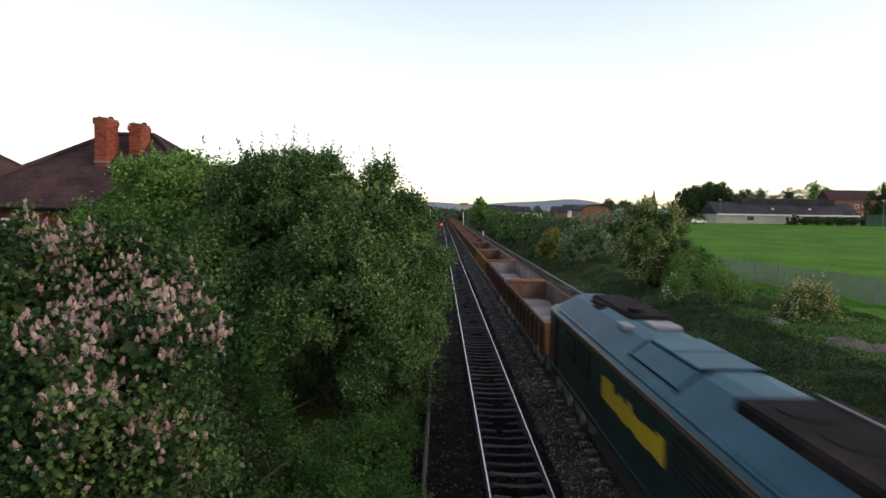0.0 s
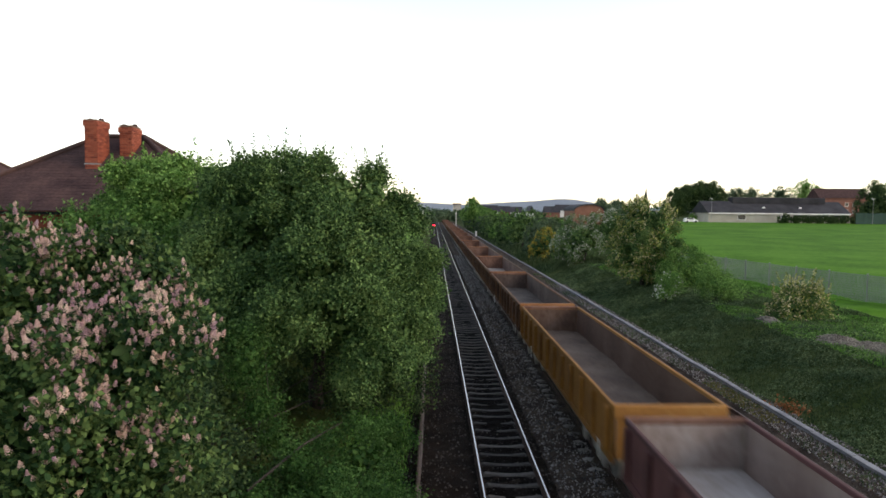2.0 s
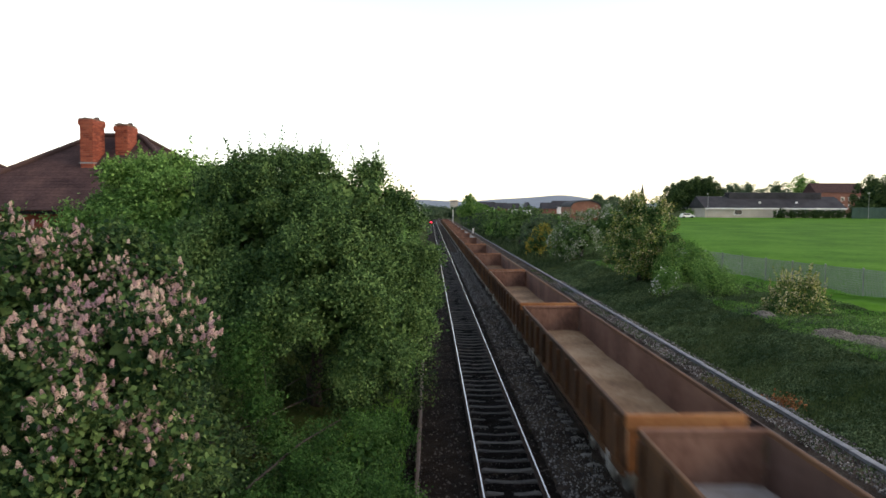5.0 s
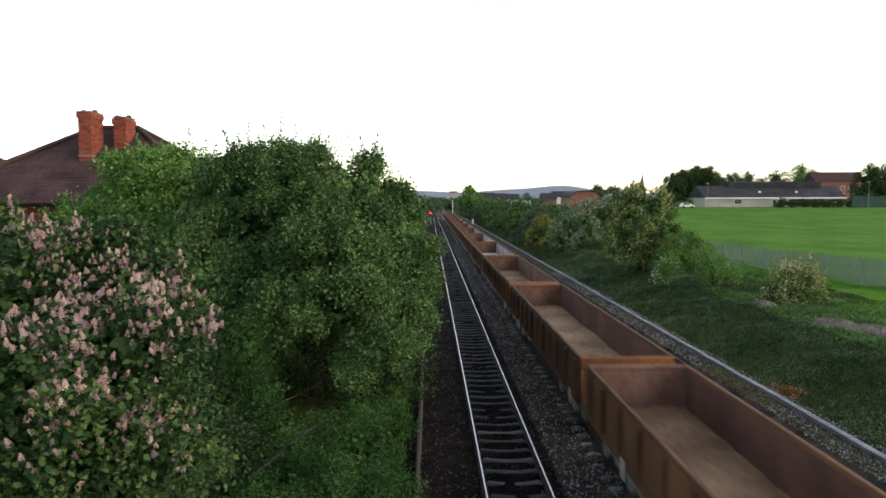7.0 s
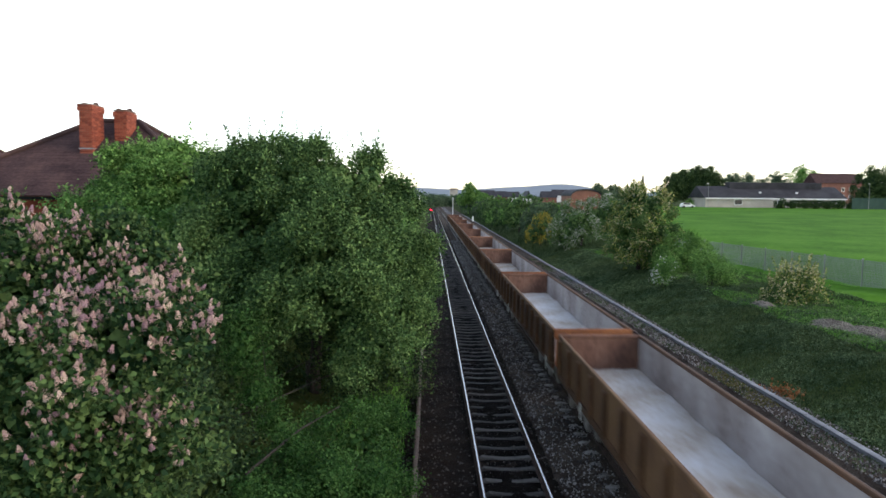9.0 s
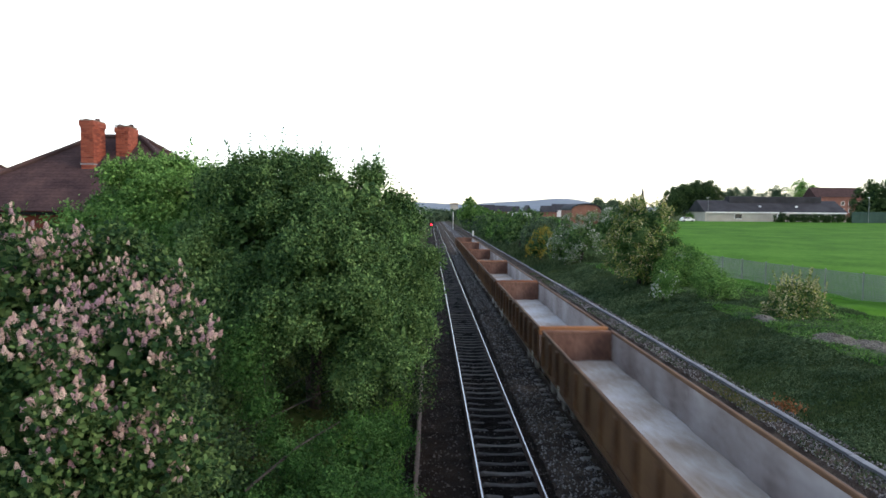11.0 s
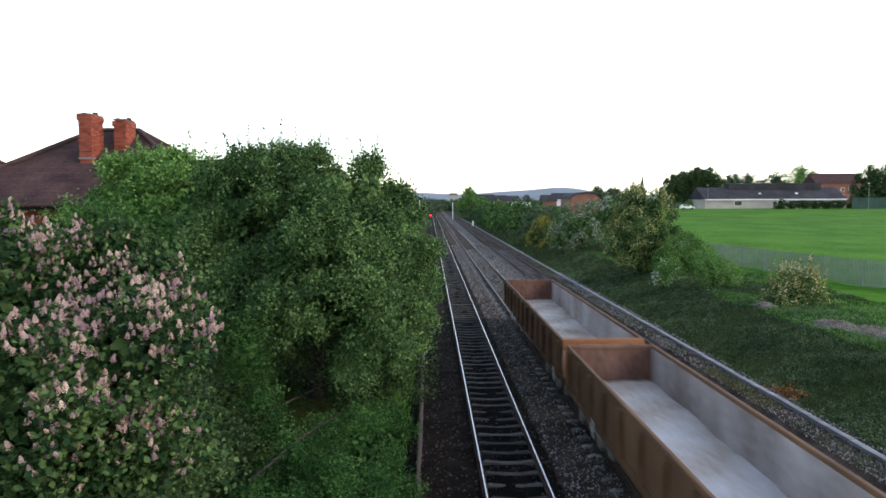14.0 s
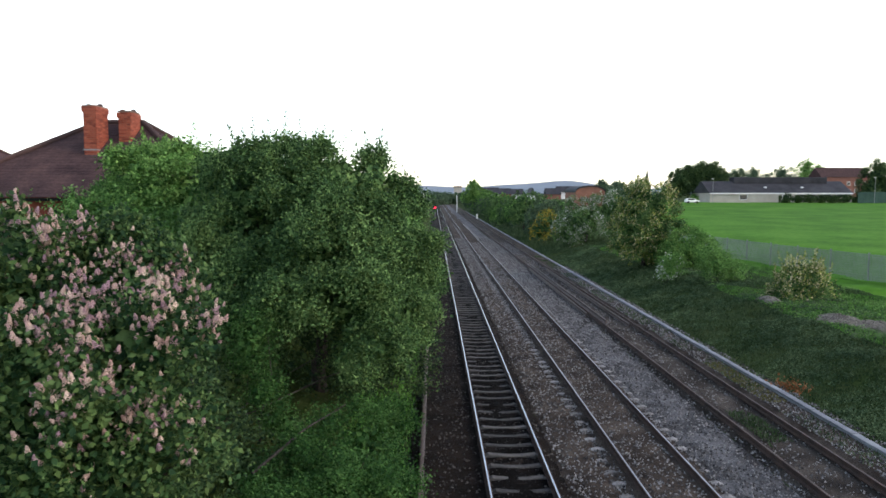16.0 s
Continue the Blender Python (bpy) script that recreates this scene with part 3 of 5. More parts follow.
def spare_rails():
    for x, y0, y1, z in ((-0.31, 6, 33, -0.01), (8.85, 34, 62, 0.0), (9.75, 33, 58, 0.0), (8.3, 36, 58, 0.0)):
        me = part("spare_rail", prism([(x + a, b + z) for a, b in RAIL], y0, y1), M["rail_dull"], None)
        tagged(me, "rusty spare rail lying along the ballast", "rail", "spare rails")


spare_rails()


def cable_trough():
    t = tagged(new("cable_trough"), "pale concrete cable trough with lids along the siding", "cable trough", kind="structure")
    part("channel", boxed(11.26, 11.46, 5, 240, -0.3, -0.035), M["concrete"], t)
    bm = boxed(-0.105, 0.105, -0.49, 0.49, -0.035, 0.035, bevel=0.012)
    me = bpy.data.meshes.new("lid")
    bm.to_mesh(me), bm.free()
    me.materials.append(M["concrete"])
    k = random.Random(3)
    for i in range(200):
        put("lid", me, t, (11.36 + k.uniform(-.012, .012), 8 + i * 1.0, 0.0 + k.uniform(-.008, .01)), turn=(0, k.uniform(-1, 1), k.uniform(-.7, .7)))


cable_trough()

# ---- the train ----
FRONT, PITCH, SPEED, GAIN = -7.115, 16.507, 21.935, 0.0603
TRAIN = []                               # (thing, its place along the line at the start)


def wheel_mesh(r, w, mat):
    bm = bmesh.new()
    rod(bm, (-w / 2, 0, 0), (w / 2, 0, 0), r, r, 20)
    rod(bm, (-w / 2 - 0.02, 0, 0), (w / 2 + 0.02, 0, 0), r * 0.35, r * 0.35, 12)
    me = bpy.data.meshes.new("wheel")
    bm.to_mesh(me), bm.free()
    me.materials.append(mat)
    return me


WHEEL = wheel_mesh(0.46, 0.13, M["wheel_steel"])
COVER = wheel_mesh(0.24, 0.1, M["wheel_steel"])


def bogie(parent, y, base=1.0, three=False):
    bm = bmesh.new()
    for s in (-1, 1):
        box(bm, s * 0.55 - 0.07, s * 0.55 + 0.07, y - base - 0.35, y + base + 0.35, 0.5, 0.72)
        for w in ((-base, 0, base) if three else (-base, base)):
            box(bm, s * 0.55 - 0.09, s * 0.55 + 0.09, y + w - 0.15, y + w + 0.15, 0.34, 0.6)
        box(bm, s * 0.55 - 0.1, s * 0.55 + 0.1, y - 0.3, y + 0.3, 0.4, 0.85)
    box(bm, -1.0, 1.0, y - 0.25, y + 0.25, 0.5, 0.8)
    b = part("bogie", bm, M["underframe"], parent)
    for w in ((-base, 0, base) if three else (-base, base)):
        for s in (-1, 1):
            put("wheel", WHEEL, b, (s * 0.82, y + w, 0.46))
            put("axle_cover", COVER, b, (s * 1.12, y + w, 0.5))


def build_wagon(livery, label, k):
    """An open bogie box wagon: ribbed sides, rimmed ends, a dusty floor."""
    w = thing("box_wagon", label, "wagon", "box wagons of the train")
    y0, y1, hw, top, bot = 0.0, 15.55, 1.26, 2.13, 0.98
    out, inn, rim, dust = (M[a + livery] for a in ("out_", "in_", "rim_", "dust_"))
    for s in (-1, 1):
        bm = bmesh.new()
        box(bm, s * hw - 0.03, s * hw + 0.03, y0 + 0.05, y1 - 0.05, bot, top)
        side = part("side_panel", bm, out, w)
        a, b = sorted((s * (hw - 0.034), s * (hw - 0.05)))
        part("inner_lining", boxed(a, b, y0 + 0.1, y1 - 0.1, 1.0, top - 0.06), inn, side)
        a, b = sorted((s * (hw - 0.045), s * (hw + 0.06)))
        part("top_rail", boxed(a, b, y0, y1, top - 0.09, top + 0.03, bevel=0.02), out, w)
        a, b = sorted((s * (hw - 0.02), s * (hw + 0.07)))
        part("sole_bar", boxed(a, b, y0, y1, 0.82, 1.0), out, w)
        rib = boxed(-0.06, 0.06, -0.075, 0.075, bot, top - 0.09, bevel=0.015)
        me = bpy.data.meshes.new("rib")
        rib.to_mesh(me), rib.free()
        me.materials.append(out)
        for y in (y0 + 1.0, y1 - 3.4):
            part("brake_plate", boxed(*sorted((s * (hw + 0.072), s * (hw + 0.085))), y, y + 0.14, 0.56, 1.0), M["cream_marker"], w, "pale painted brake plate")
        for i in range(12):
            put("rib", me, w, (s * (hw + 0.085), y0 + 0.35 + i * (y1 - y0 - 0.7) / 11, 0))
    for y, s in ((y0, -1), (y1, 1)):
        bm = boxed(-hw + 0.05, hw - 0.05, y - 0.03, y + 0.03, 0.9, top)
        end = part("end_panel", bm, rim if s < 0 else out, w)
        a, b = sorted((y - s * 0.034, y - s * 0.05))
        part("inner_lining", boxed(-hw + 0.06, hw - 0.06, a, b, 1.0, top - 0.1), M["in_rust"] if livery in ("dusty", "swept") else inn, end)
        a, b = sorted((y - s * 0.05, y + s * 0.08))
        part("end_rail", boxed(-hw - 0.02, hw + 0.02, a, b, top - (0.28 if s < 0 else 0.08), top + 0.04, bevel=0.02), rim if s < 0 else M["in_rust"], w)
        for x in (-0.8, 0, 0.8):
            a, b = sorted((y + s * 0.03, y + s * 0.09))
            part("end_post", boxed(x - 0.06, x + 0.06, a, b, bot, top - 0.1), rim, w)
        for x in (-0.86, 0.86):
            bm = bmesh.new()
            rod(bm, (x, y, 1.03), (x, y + s * 0.26, 1.03), 0.07, 0.07)
            rod(bm, (x, y + s * 0.26, 1.03), (x, y + s * 0.31, 1.03), 0.21, 0.21, 14)
            part("buffer", bm, M["underframe"], w)
    part("floor", boxed(-hw + 0.03, hw - 0.03, y0 + 0.03, y1 - 0.03, 0.9, 0.99), inn, w)
    # what is left of the load: a thin uneven drift of stone dust
    xs, ys = np.linspace(-hw + 0.06, hw - 0.06, 20), np.linspace(y0 + 0.1, y1 - 0.1, 110)
    X, Y = np.meshgrid(xs, ys)
    p = np.stack([X, Y, X * 0], -1).reshape(-1, 3)
    Z = 1.09 + 0.06 * lumps(p, 1.3, k) + 0.03 * lumps(p, 5, k + 3) + 0.015 * lumps(p, 14, k + 4) - 0.04 * np.abs(p[:, 0]) ** 3 / hw ** 3
    p[:, 2] = Z
    nx = len(xs)
    f = [(j * nx + i, j * nx + i + 1, (j + 1) * nx + i + 1, (j + 1) * nx + i) for j in range(len(ys) - 1) for i in range(nx - 1)]
    put("dust_drift", mesh_of("dust_drift", p, f, dust, True), w, label="drift of pale stone dust")
    part("centre_sill", boxed(-0.3, 0.3, y0 - 0.2, y1 + 0.2, 0.75, 1.0), M["underframe"], w)
    for x in (-1.0, 1.0):
        part("ladder", boxed(x - 0.03, x + 0.03, y1 * 0.42, y1 * 0.58, 0.55, 0.82), M["underframe"], w)
    bogie(w, y0 + 2.3), bogie(w, y1 - 2.3)
    return w


def build_train():
    kinds = {"rust": "rust-brown open box wagon with ribbed sides, nearly empty",
             "dull": "rust-brown open box wagon with a bare dark floor",
             "dusty": "rusty open box wagon dusted inside with pale stone powder",
             "swept": "rust-brown open box wagon with a pale dusty floor",
             "maroon": "maroon open box wagon with a pale dusty floor",
             "yellow": "faded yellow-orange open box wagon, nearly empty"}
    order = ["swept", "maroon", "yellow", "dull", "swept", "swept"] + ["rust"] * 5 + ["dusty"] * 5 + ["dusty"] * 4
    made = {}
    for i, livery in enumerate(order):
        y = FRONT + PITCH * (i + 2) + 0.05
        if livery in made:
            w = copy_thing(made[livery], pose(B, y, 0))
        else:
            w = made[livery] = build_wagon(livery, kinds[livery], 20 + i)
            w.location = (B, y, 0)
        TRAIN.append((w, y))


build_train()


def build_loco():
    """A long diesel goods locomotive, seen from above and behind; its own y runs from the rear (0) to the front (-21.2)."""
    w = thing("diesel_locomotive", "dark green diesel goods locomotive with sky reflection painted teal on its roof and yellow lettering panel", "locomotive")
    n = 21.2
    body = [(-1.32, 1.1), (1.32, 1.1), (1.32, 2.95), (1.16, 3.12), (-1.16, 3.12), (-1.32, 2.95)]
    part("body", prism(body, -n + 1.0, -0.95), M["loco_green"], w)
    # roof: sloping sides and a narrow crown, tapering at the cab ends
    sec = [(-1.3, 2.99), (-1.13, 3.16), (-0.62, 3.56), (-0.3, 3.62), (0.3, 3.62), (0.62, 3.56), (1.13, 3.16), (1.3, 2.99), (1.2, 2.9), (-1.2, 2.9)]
    part("roof", prism([(x, z + 0.02) for x, z in sec], -n + 1.9, -1.9), M["loco_roof_sky"], w)
    for y0, y1, s in ((-1.9, -0.95, 1), (-n + 1.9, -n + 0.95, -1)):
        bm = bmesh.new()
        a = [bm.verts.new((x, y0, z + 0.015)) for x, z in sec]
        b = [bm.verts.new((x * 0.93, y1 + s * 0.12, 2.92 + (z - 2.92) * 0.62)) for x, z in sec]
        m = len(sec)
        for i in range(m):
            bm.faces.new((a[i], a[(i + 1) % m], b[(i + 1) % m], b[i]))
        bm.faces.new(a), bm.faces.new(b)
        bmesh.ops.recalc_face_normals(bm, faces=bm.faces)
        part("cab_roof", bm, M["loco_roof_sky"], w)
        bm = bmesh.new()
        for x0, x1, z0, z1, out in ((-1.28, 1.28, 1.1, 2.0, 0.55), (-1.2, 1.2, 2.0, 3.0, 0.1)):
            q = y1
            v = [bm.verts.new(c) for c in ((x0, q - s * 0.02, z0), (x1, q - s * 0.02, z0), (x1, q - s * 0.02, z1), (x0, q - s * 0.02, z1),
                                           (x0 * 0.9, q + s * 0.55, z0), (x1 * 0.9, q + s * 0.55, z0), (x1 * 0.9, q + s * out, z1), (x0 * 0.9, q + s * out, z1))]
            for f in ((0, 1, 2, 3), (4, 5, 6, 7), (0, 1, 5, 4), (1, 2, 6, 5), (2, 3, 7, 6), (3, 0, 4, 7)):
                bm.faces.new([v[i] for i in f])
        bmesh.ops.recalc_face_normals(bm, faces=bm.faces)
        cab = part("cab_end", bm, M["loco_yellow"], w, "yellow cab end")
        for x in (-0.55, 0.55):
            part("windscreen", boxed(x - 0.45, x + 0.45, *sorted((y1 + s * 0.36, y1 + s * 0.4)), 2.2, 2.85), M["glass"], cab)
        for x in (-0.86, 0.86):
            bm = rod(bmesh.new(), (x, y1 + s * 0.5, 1.03), (x, y1 + s * 0.9, 1.03), 0.09)
            rod(bm, (x, y1 + s * 0.9, 1.03), (x, y1 + s * 0.95, 1.03), 0.22, 0.22, 14)
            part("buffer", bm, M["black_metal"], w)
        for side in (-1, 1):
            a, b = sorted((side * 1.322, side * 1.334))
            part("cab_window", boxed(a, b, *sorted((y0 + s * 0.75, y0 + s * 0.1)), 2.15, 2.85), M["glass"], w)
            d = part("cab_door", boxed(a, b, *sorted((y0 - s * 0.25, y0 - s * 0.95)), 1.15, 2.85), M["black_metal"], w, "dark recessed cab door")
            for q in (-0.12, -1.1):
                bm = rod(bmesh.new(), (side * 1.36, y0 + s * q, 1.2), (side * 1.36, y0 + s * q, 2.6), 0.018)
                part("handrail", bm, M["loco_orange"], d)
    for side in (-1, 1):
        a, b = sorted((side * 1.322, side * 1.33))
        part("cantrail_stripe", boxed(a, b, -n + 2, -2, 2.86, 2.92), M["loco_orange"], w, "thin orange line under the roof edge")
        # yellow lettering stands as plain slanted blocks
        k = random.Random(5)
        y = -8.9
        while y > -13.2:
            ln = k.uniform(0.22, 0.42)
            bm = boxed(*sorted((side * 1.322, side * 1.336)), y - ln, y, 1.9 + k.uniform(0, .06), 2.3 + k.uniform(0, 0.22))
            part("lettering_block", bm, M["loco_yellow"], w, "yellow lettering block")
            y -= ln + 0.05
        part("lettering_underline", boxed(*sorted((side * 1.321, side * 1.33)), -13.3, -8.9, 2.02, 2.14), M["loco_yellow"], w)
        for y0, y1 in ((-5.6, -4.0), (-7.6, -5.8), (-16.6, -14.0)):
            g = part("side_grille", boxed(*sorted((side * 1.322, side * 1.345)), y0, y1, 2.0, 2.75), M["black_metal"], w)
            for i in range(6):
                part("grille_slat", boxed(*sorted((side * 1.345, side * 1.365)), y0 + 0.05, y1 - 0.05, 2.05 + i * 0.115, 2.09 + i * 0.115), M["loco_green"], g)
        part("side_sill", boxed(*sorted((side * 1.2, side * 1.36)), -n + 1.4, -1.4, 1.0, 1.12), M["loco_green"], w)
        part("fuel_tank", boxed(*sorted((side * 0.5, side * 1.25)), -13.5, -8.0, 0.35, 1.0, bevel=0.08), M["underframe"], w)
    # roof fittings
    part("exhaust_silencer", boxed(-0.34, 0.95, -7.6, -2.8, 3.3, 3.74, bevel=0.15), M["soot"], w, "sooty exhaust silencer cover")
    part("silencer_end", boxed(-0.5, 0.3, -5.2, -3.6, 3.45, 3.68, bevel=0.08), M["soot"], w)
    part("exhaust_stack", rod(bmesh.new(), (0.1, -6.8, 3.7), (0.1, -6.8, 3.86), 0.28, 0.24, 16), M["soot"], w)
    part("roof_step", boxed(-0.75, -0.45, -8.6, -7.9, 3.5, 3.66, bevel=0.03), M["loco_grey"], w)
    part("roof_step", boxed(-0.1, 0.6, -9.0, -8.1, 3.6, 3.72, bevel=0.03), M["loco_grey"], w)
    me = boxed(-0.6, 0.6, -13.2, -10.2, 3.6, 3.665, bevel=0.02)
    hatch = part("roof_hatch", me, M["loco_roof_sky"], w)
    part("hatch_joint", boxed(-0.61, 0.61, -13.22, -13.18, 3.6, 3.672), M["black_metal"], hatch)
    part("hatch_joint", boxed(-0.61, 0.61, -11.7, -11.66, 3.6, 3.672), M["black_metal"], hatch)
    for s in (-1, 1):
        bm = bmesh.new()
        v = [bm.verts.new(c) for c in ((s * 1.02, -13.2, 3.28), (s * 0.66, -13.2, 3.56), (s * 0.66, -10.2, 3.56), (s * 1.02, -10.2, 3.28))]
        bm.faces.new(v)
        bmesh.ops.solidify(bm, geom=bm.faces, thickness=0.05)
        part("side_hatch", bm, M["loco_roof_sky"], w)
    for y in (-13.24, -10.16):
        for s in (-1, 1):
            part("roof_joint", rod(bmesh.new(), (s * 1.1, y, 3.21), (s * 0.63, y, 3.59), 0.018), M["black_metal"], w)
    part("radiator", boxed(-0.78, 0.85, -19.0, -15.0, 3.3, 3.66, bevel=0.05), M["soot"], w, "dark sooty radiator grille")
    for i in range(3):
        bm = rod(bmesh.new(), (0.05, -15.8 - i * 1.25, 3.62), (0.05, -15.8 - i * 1.25, 3.68), 0.52, 0.5, 24)
        part("fan", bm, M["black_metal"], w)
    # strips along the roof edges; the right one is grey to paint its lit edge
    for s in (-1, 1):
        part("roof_gutter", boxed(*sorted((s * 1.14, s * 1.27)), -n + 2.4, -2.4, 3.06, 3.14, bevel=0.02), M["loco_grey"] if s > 0 else M["loco_roof_sky"], w)
    part("hatch_seam", rod(bmesh.new(), (-1.04, -13.2, 3.29), (-1.04, -10.2, 3.29), 0.022), M["black_metal"], w)
    part("air_intake", boxed(-0.62, -0.3, -5.4, -4.5, 3.5, 3.62, bevel=0.03), M["black_metal"], w)
    part("roof_rail", rod(bmesh.new(), (0.55, -19.0, 3.7), (0.55, -15.0, 3.7), 0.02), M["loco_grey"], w)
    bogie(w, -4.0, 1.9, True), bogie(w, -n + 4.0, 1.9, True)
    w.location = (B, 25.3, 0)
    TRAIN.append((w, 25.3))


build_loco()


# ---- left side: house, trees, lilac ----
def build_house(x, y, base, turn, wx, wy, eave, ridge, run, stacks, label):
    """A hipped house: brick walls, tiled roof slopes, brick chimneys."""
    h = thing("house", label, "house", "houses", (x, y, base), turn)
    part("wall", boxed(-wx / 2 + 0.35, wx / 2 - 0.35, -wy / 2 + 0.35, wy / 2 - 0.35, -0.3, eave - base), M["brick"], h)
    e, r = eave - base, ridge - base
    P = {"a": (-wx / 2, -wy / 2, e), "b": (wx / 2, -wy / 2, e), "c": (wx / 2, wy / 2, e), "d": (-wx / 2, wy / 2, e), "r": (-run / 2, 0, r), "s": (run / 2, 0, r)}
    for keys in (("a", "b", "s", "r"), ("b", "c", "s"), ("c", "d", "r", "s"), ("d", "a", "r")):
        v = [Vector(P[q]) for q in keys]
        bm = bmesh.new()
        bm.faces.new([bm.verts.new(q) for q in v])
        bmesh.ops.solidify(bm, geom=bm.faces, thickness=0.12)
        bmesh.ops.recalc_face_normals(bm, faces=bm.faces)
        slope = part("roof_slope", bm, M["roof_tile"], h)
        # courses of tiles, each lapping the one below
        lo, hi = (v[0], v[1]), ((v[3], v[2]) if len(v) == 4 else (v[2], v[2]))
        nrm = (v[1] - v[0]).cross(hi[0] - v[0]).normalized()
        rows = 26
        for i in range(rows):
            f0, f1 = i / rows, min(1, (i + 1.15) / rows)
            q = [lo[0].lerp(hi[0], f0), lo[1].lerp(hi[1], f0), lo[1].lerp(hi[1], f1), lo[0].lerp(hi[0], f1)]
            bm = bmesh.new()
            top = [bm.verts.new(c + nrm * (0.012 if j < 2 else 0.006)) for j, c in enumerate(q)]
            bot = [bm.verts.new(c + nrm * 0.002) for c in q]
            bm.faces.new(top)
            bm.faces.new((bot[0], bot[1], top[1], top[0]))
            part("tile_course", bm, M["roof_tile"], slope)
    for a, b in (("a", "r"), ("b", "s"), ("c", "s"), ("d", "r"), ("r", "s")):
        a, b = Vector(P[a]), Vector(P[b])
        m = max(3, int((b - a).length / 0.4))
        for i in range(m):
            bm = rod(bmesh.new(), a.lerp(b, i / m) + Vector((0, 0, 0.05)), a.lerp(b, (i + 1.02) / m) + Vector((0, 0, 0.06)), 0.11, 0.1, 8)
            part("ridge_tile", bm, M["ridge_tile"], h)
    part("gutter", boxed(-wx / 2 - 0.1, wx / 2 + 0.1, -wy / 2 - 0.12, -wy / 2 - 0.01, e - 0.14, e - 0.03), M["black_metal"], h, "black eaves gutter")
    part("fascia", boxed(wx / 2 + 0.01, wx / 2 + 0.1, -wy / 2, wy / 2, e - 0.2, e - 0.03), M["black_metal"], h)
    for wxp in (-wx / 4, wx / 4):
        win = part("window", boxed(wxp - 0.8, wxp + 0.8, -wy / 2 + 0.3, -wy / 2 + 0.36, e - 1.7, e - 0.4), M["white_paint"], h)
        for o in (-0.4, 0.4):
            part("pane", boxed(wxp + o - 0.34, wxp + o + 0.34, -wy / 2 + 0.285, -wy / 2 + 0.298, e - 1.6, e - 0.5), M["glass"], win)
    brick = boxed(-0.108, 0.108, -0.051, 0.051, -0.033, 0.033)
    bme = bpy.data.meshes.new("brick")
    brick.to_mesh(bme), brick.free()
    bme.materials.append(M["brick"])
    for sx, sy, bx, by, z0, z1 in stacks:
        z0, z1 = z0 - base, z1 - base
        c = part("chimney", boxed(sx - bx + 0.02, sx + bx - 0.02, sy - by + 0.02, sy + by - 0.02, z0, z1), M["mortar"], h)
        rows = int((z1 - z0) / 0.075)
        for j in range(rows):
            grow = 0.035 if j >= rows - 3 else 0.0
            z = z0 + 0.0375 + j * 0.075
            for face in range(4):
                half = (bx if face % 2 == 0 else by) + grow
                m = max(2, round(2 * half / 0.225))
                wide = 2 * half / m
                spots = [(-half + (i + 0.5) * wide, 0.97) for i in range(m)]
                if j % 2:        # broken joints: half bricks at both corners
                    spots = [(-half + wide / 4, 0.47)] + [(-half + i * wide, 0.97) for i in range(1, m)] + [(half - wide / 4, 0.47)]
                for u, f in spots:
                    size = (f * wide / 0.216, 1, 1)
                    if face == 0:
                        put("brick", bme, c, (sx + u, sy - by - grow + 0.03, z)).scale = size
                    elif face == 1:
                        put("brick", bme, c, (sx + bx + grow - 0.03, sy + u, z), turn=(0, 0, 90)).scale = size
                    elif grow:
                        if face == 2:
                            put("brick", bme, c, (sx + u, sy + by + grow - 0.03, z)).scale = size
                        else:
                            put("brick", bme, c, (sx - bx - grow + 0.03, sy + u, z), turn=(0, 0, 90)).scale = size
        part("chimney_cap", boxed(sx - bx - 0.03, sx + bx + 0.03, sy - by - 0.03, sy + by + 0.03, z1, z1 + 0.05), M["mortar"], h)
        part("flashing", boxed(sx - bx - 0.03, sx + bx + 0.03, sy - by - 0.03, sy + by + 0.03, z0 + 0.2, z0 + 0.26), M["galvanised"], h)
        for px in (-0.25, 0.2):
            bm = rod(bmesh.new(), (sx + px, sy, z1 + 0.04), (sx + px, sy, z1 + 0.14), 0.11, 0.09, 12)
            part("chimney_pot", bm, M["ridge_tile"], h)
    return h


build_house(-13.45, 29.5, 1.2, 0, 11.0, 9.5, 6.35, 9.5, 1.85, [(-0.28, -1.7, 0.24, 0.5, 8.0, 9.95), (0.72, -0.9, 0.24, 0.45, 8.0, 9.83)], "brick house with brown tiled hip roof and two chimneys")
build_house(-27.9, 40.0, 1.2, 0, 11.5, 9.5, 6.35, 9.75, 1.4, [], "neighbouring house with brown tiled hip roof")

HAW = "dense dark green hawthorn tree beside the railway"
tree("hawthorn_tree", HAW, [(-3.4, 18.8, 5.2, 2.3), (-5.2, 18.6, 6.3, 1.25), (-4.5, 18.7, 6.95, 0.95), (-3.6, 18.7, 6.85, 1.1), (-4.0, 18.9, 6.3, 1.1), (-2.6, 18.9, 6.75, 1.15), (-1.8, 19.0, 6.75, 0.95), (-1.5, 19.6, 5.8, 1.15), (-0.95, 20.4, 4.6, 1.05), (-0.85, 21.2, 3.9, 1.0),
                            (-5.3, 18.4, 5.0, 1.5), (-2.2, 18.0, 4.0, 1.6), (-1.3, 18.6, 3.1, 1.25), (-3.6, 17.1, 4.0, 1.25), (-4.8, 17.6, 3.6, 1.1), (-1.6, 17.4, 2.5, 0.9)],
     (-3.6, 20.8), M["leaf_hawthorn"], 6600, 34, 0.088, 31, spread=0.12, rough=0.24, bough=0.62, apart=1.45, shoots=80, shoot_len=0.8, core=0.5, trunk=0.2)
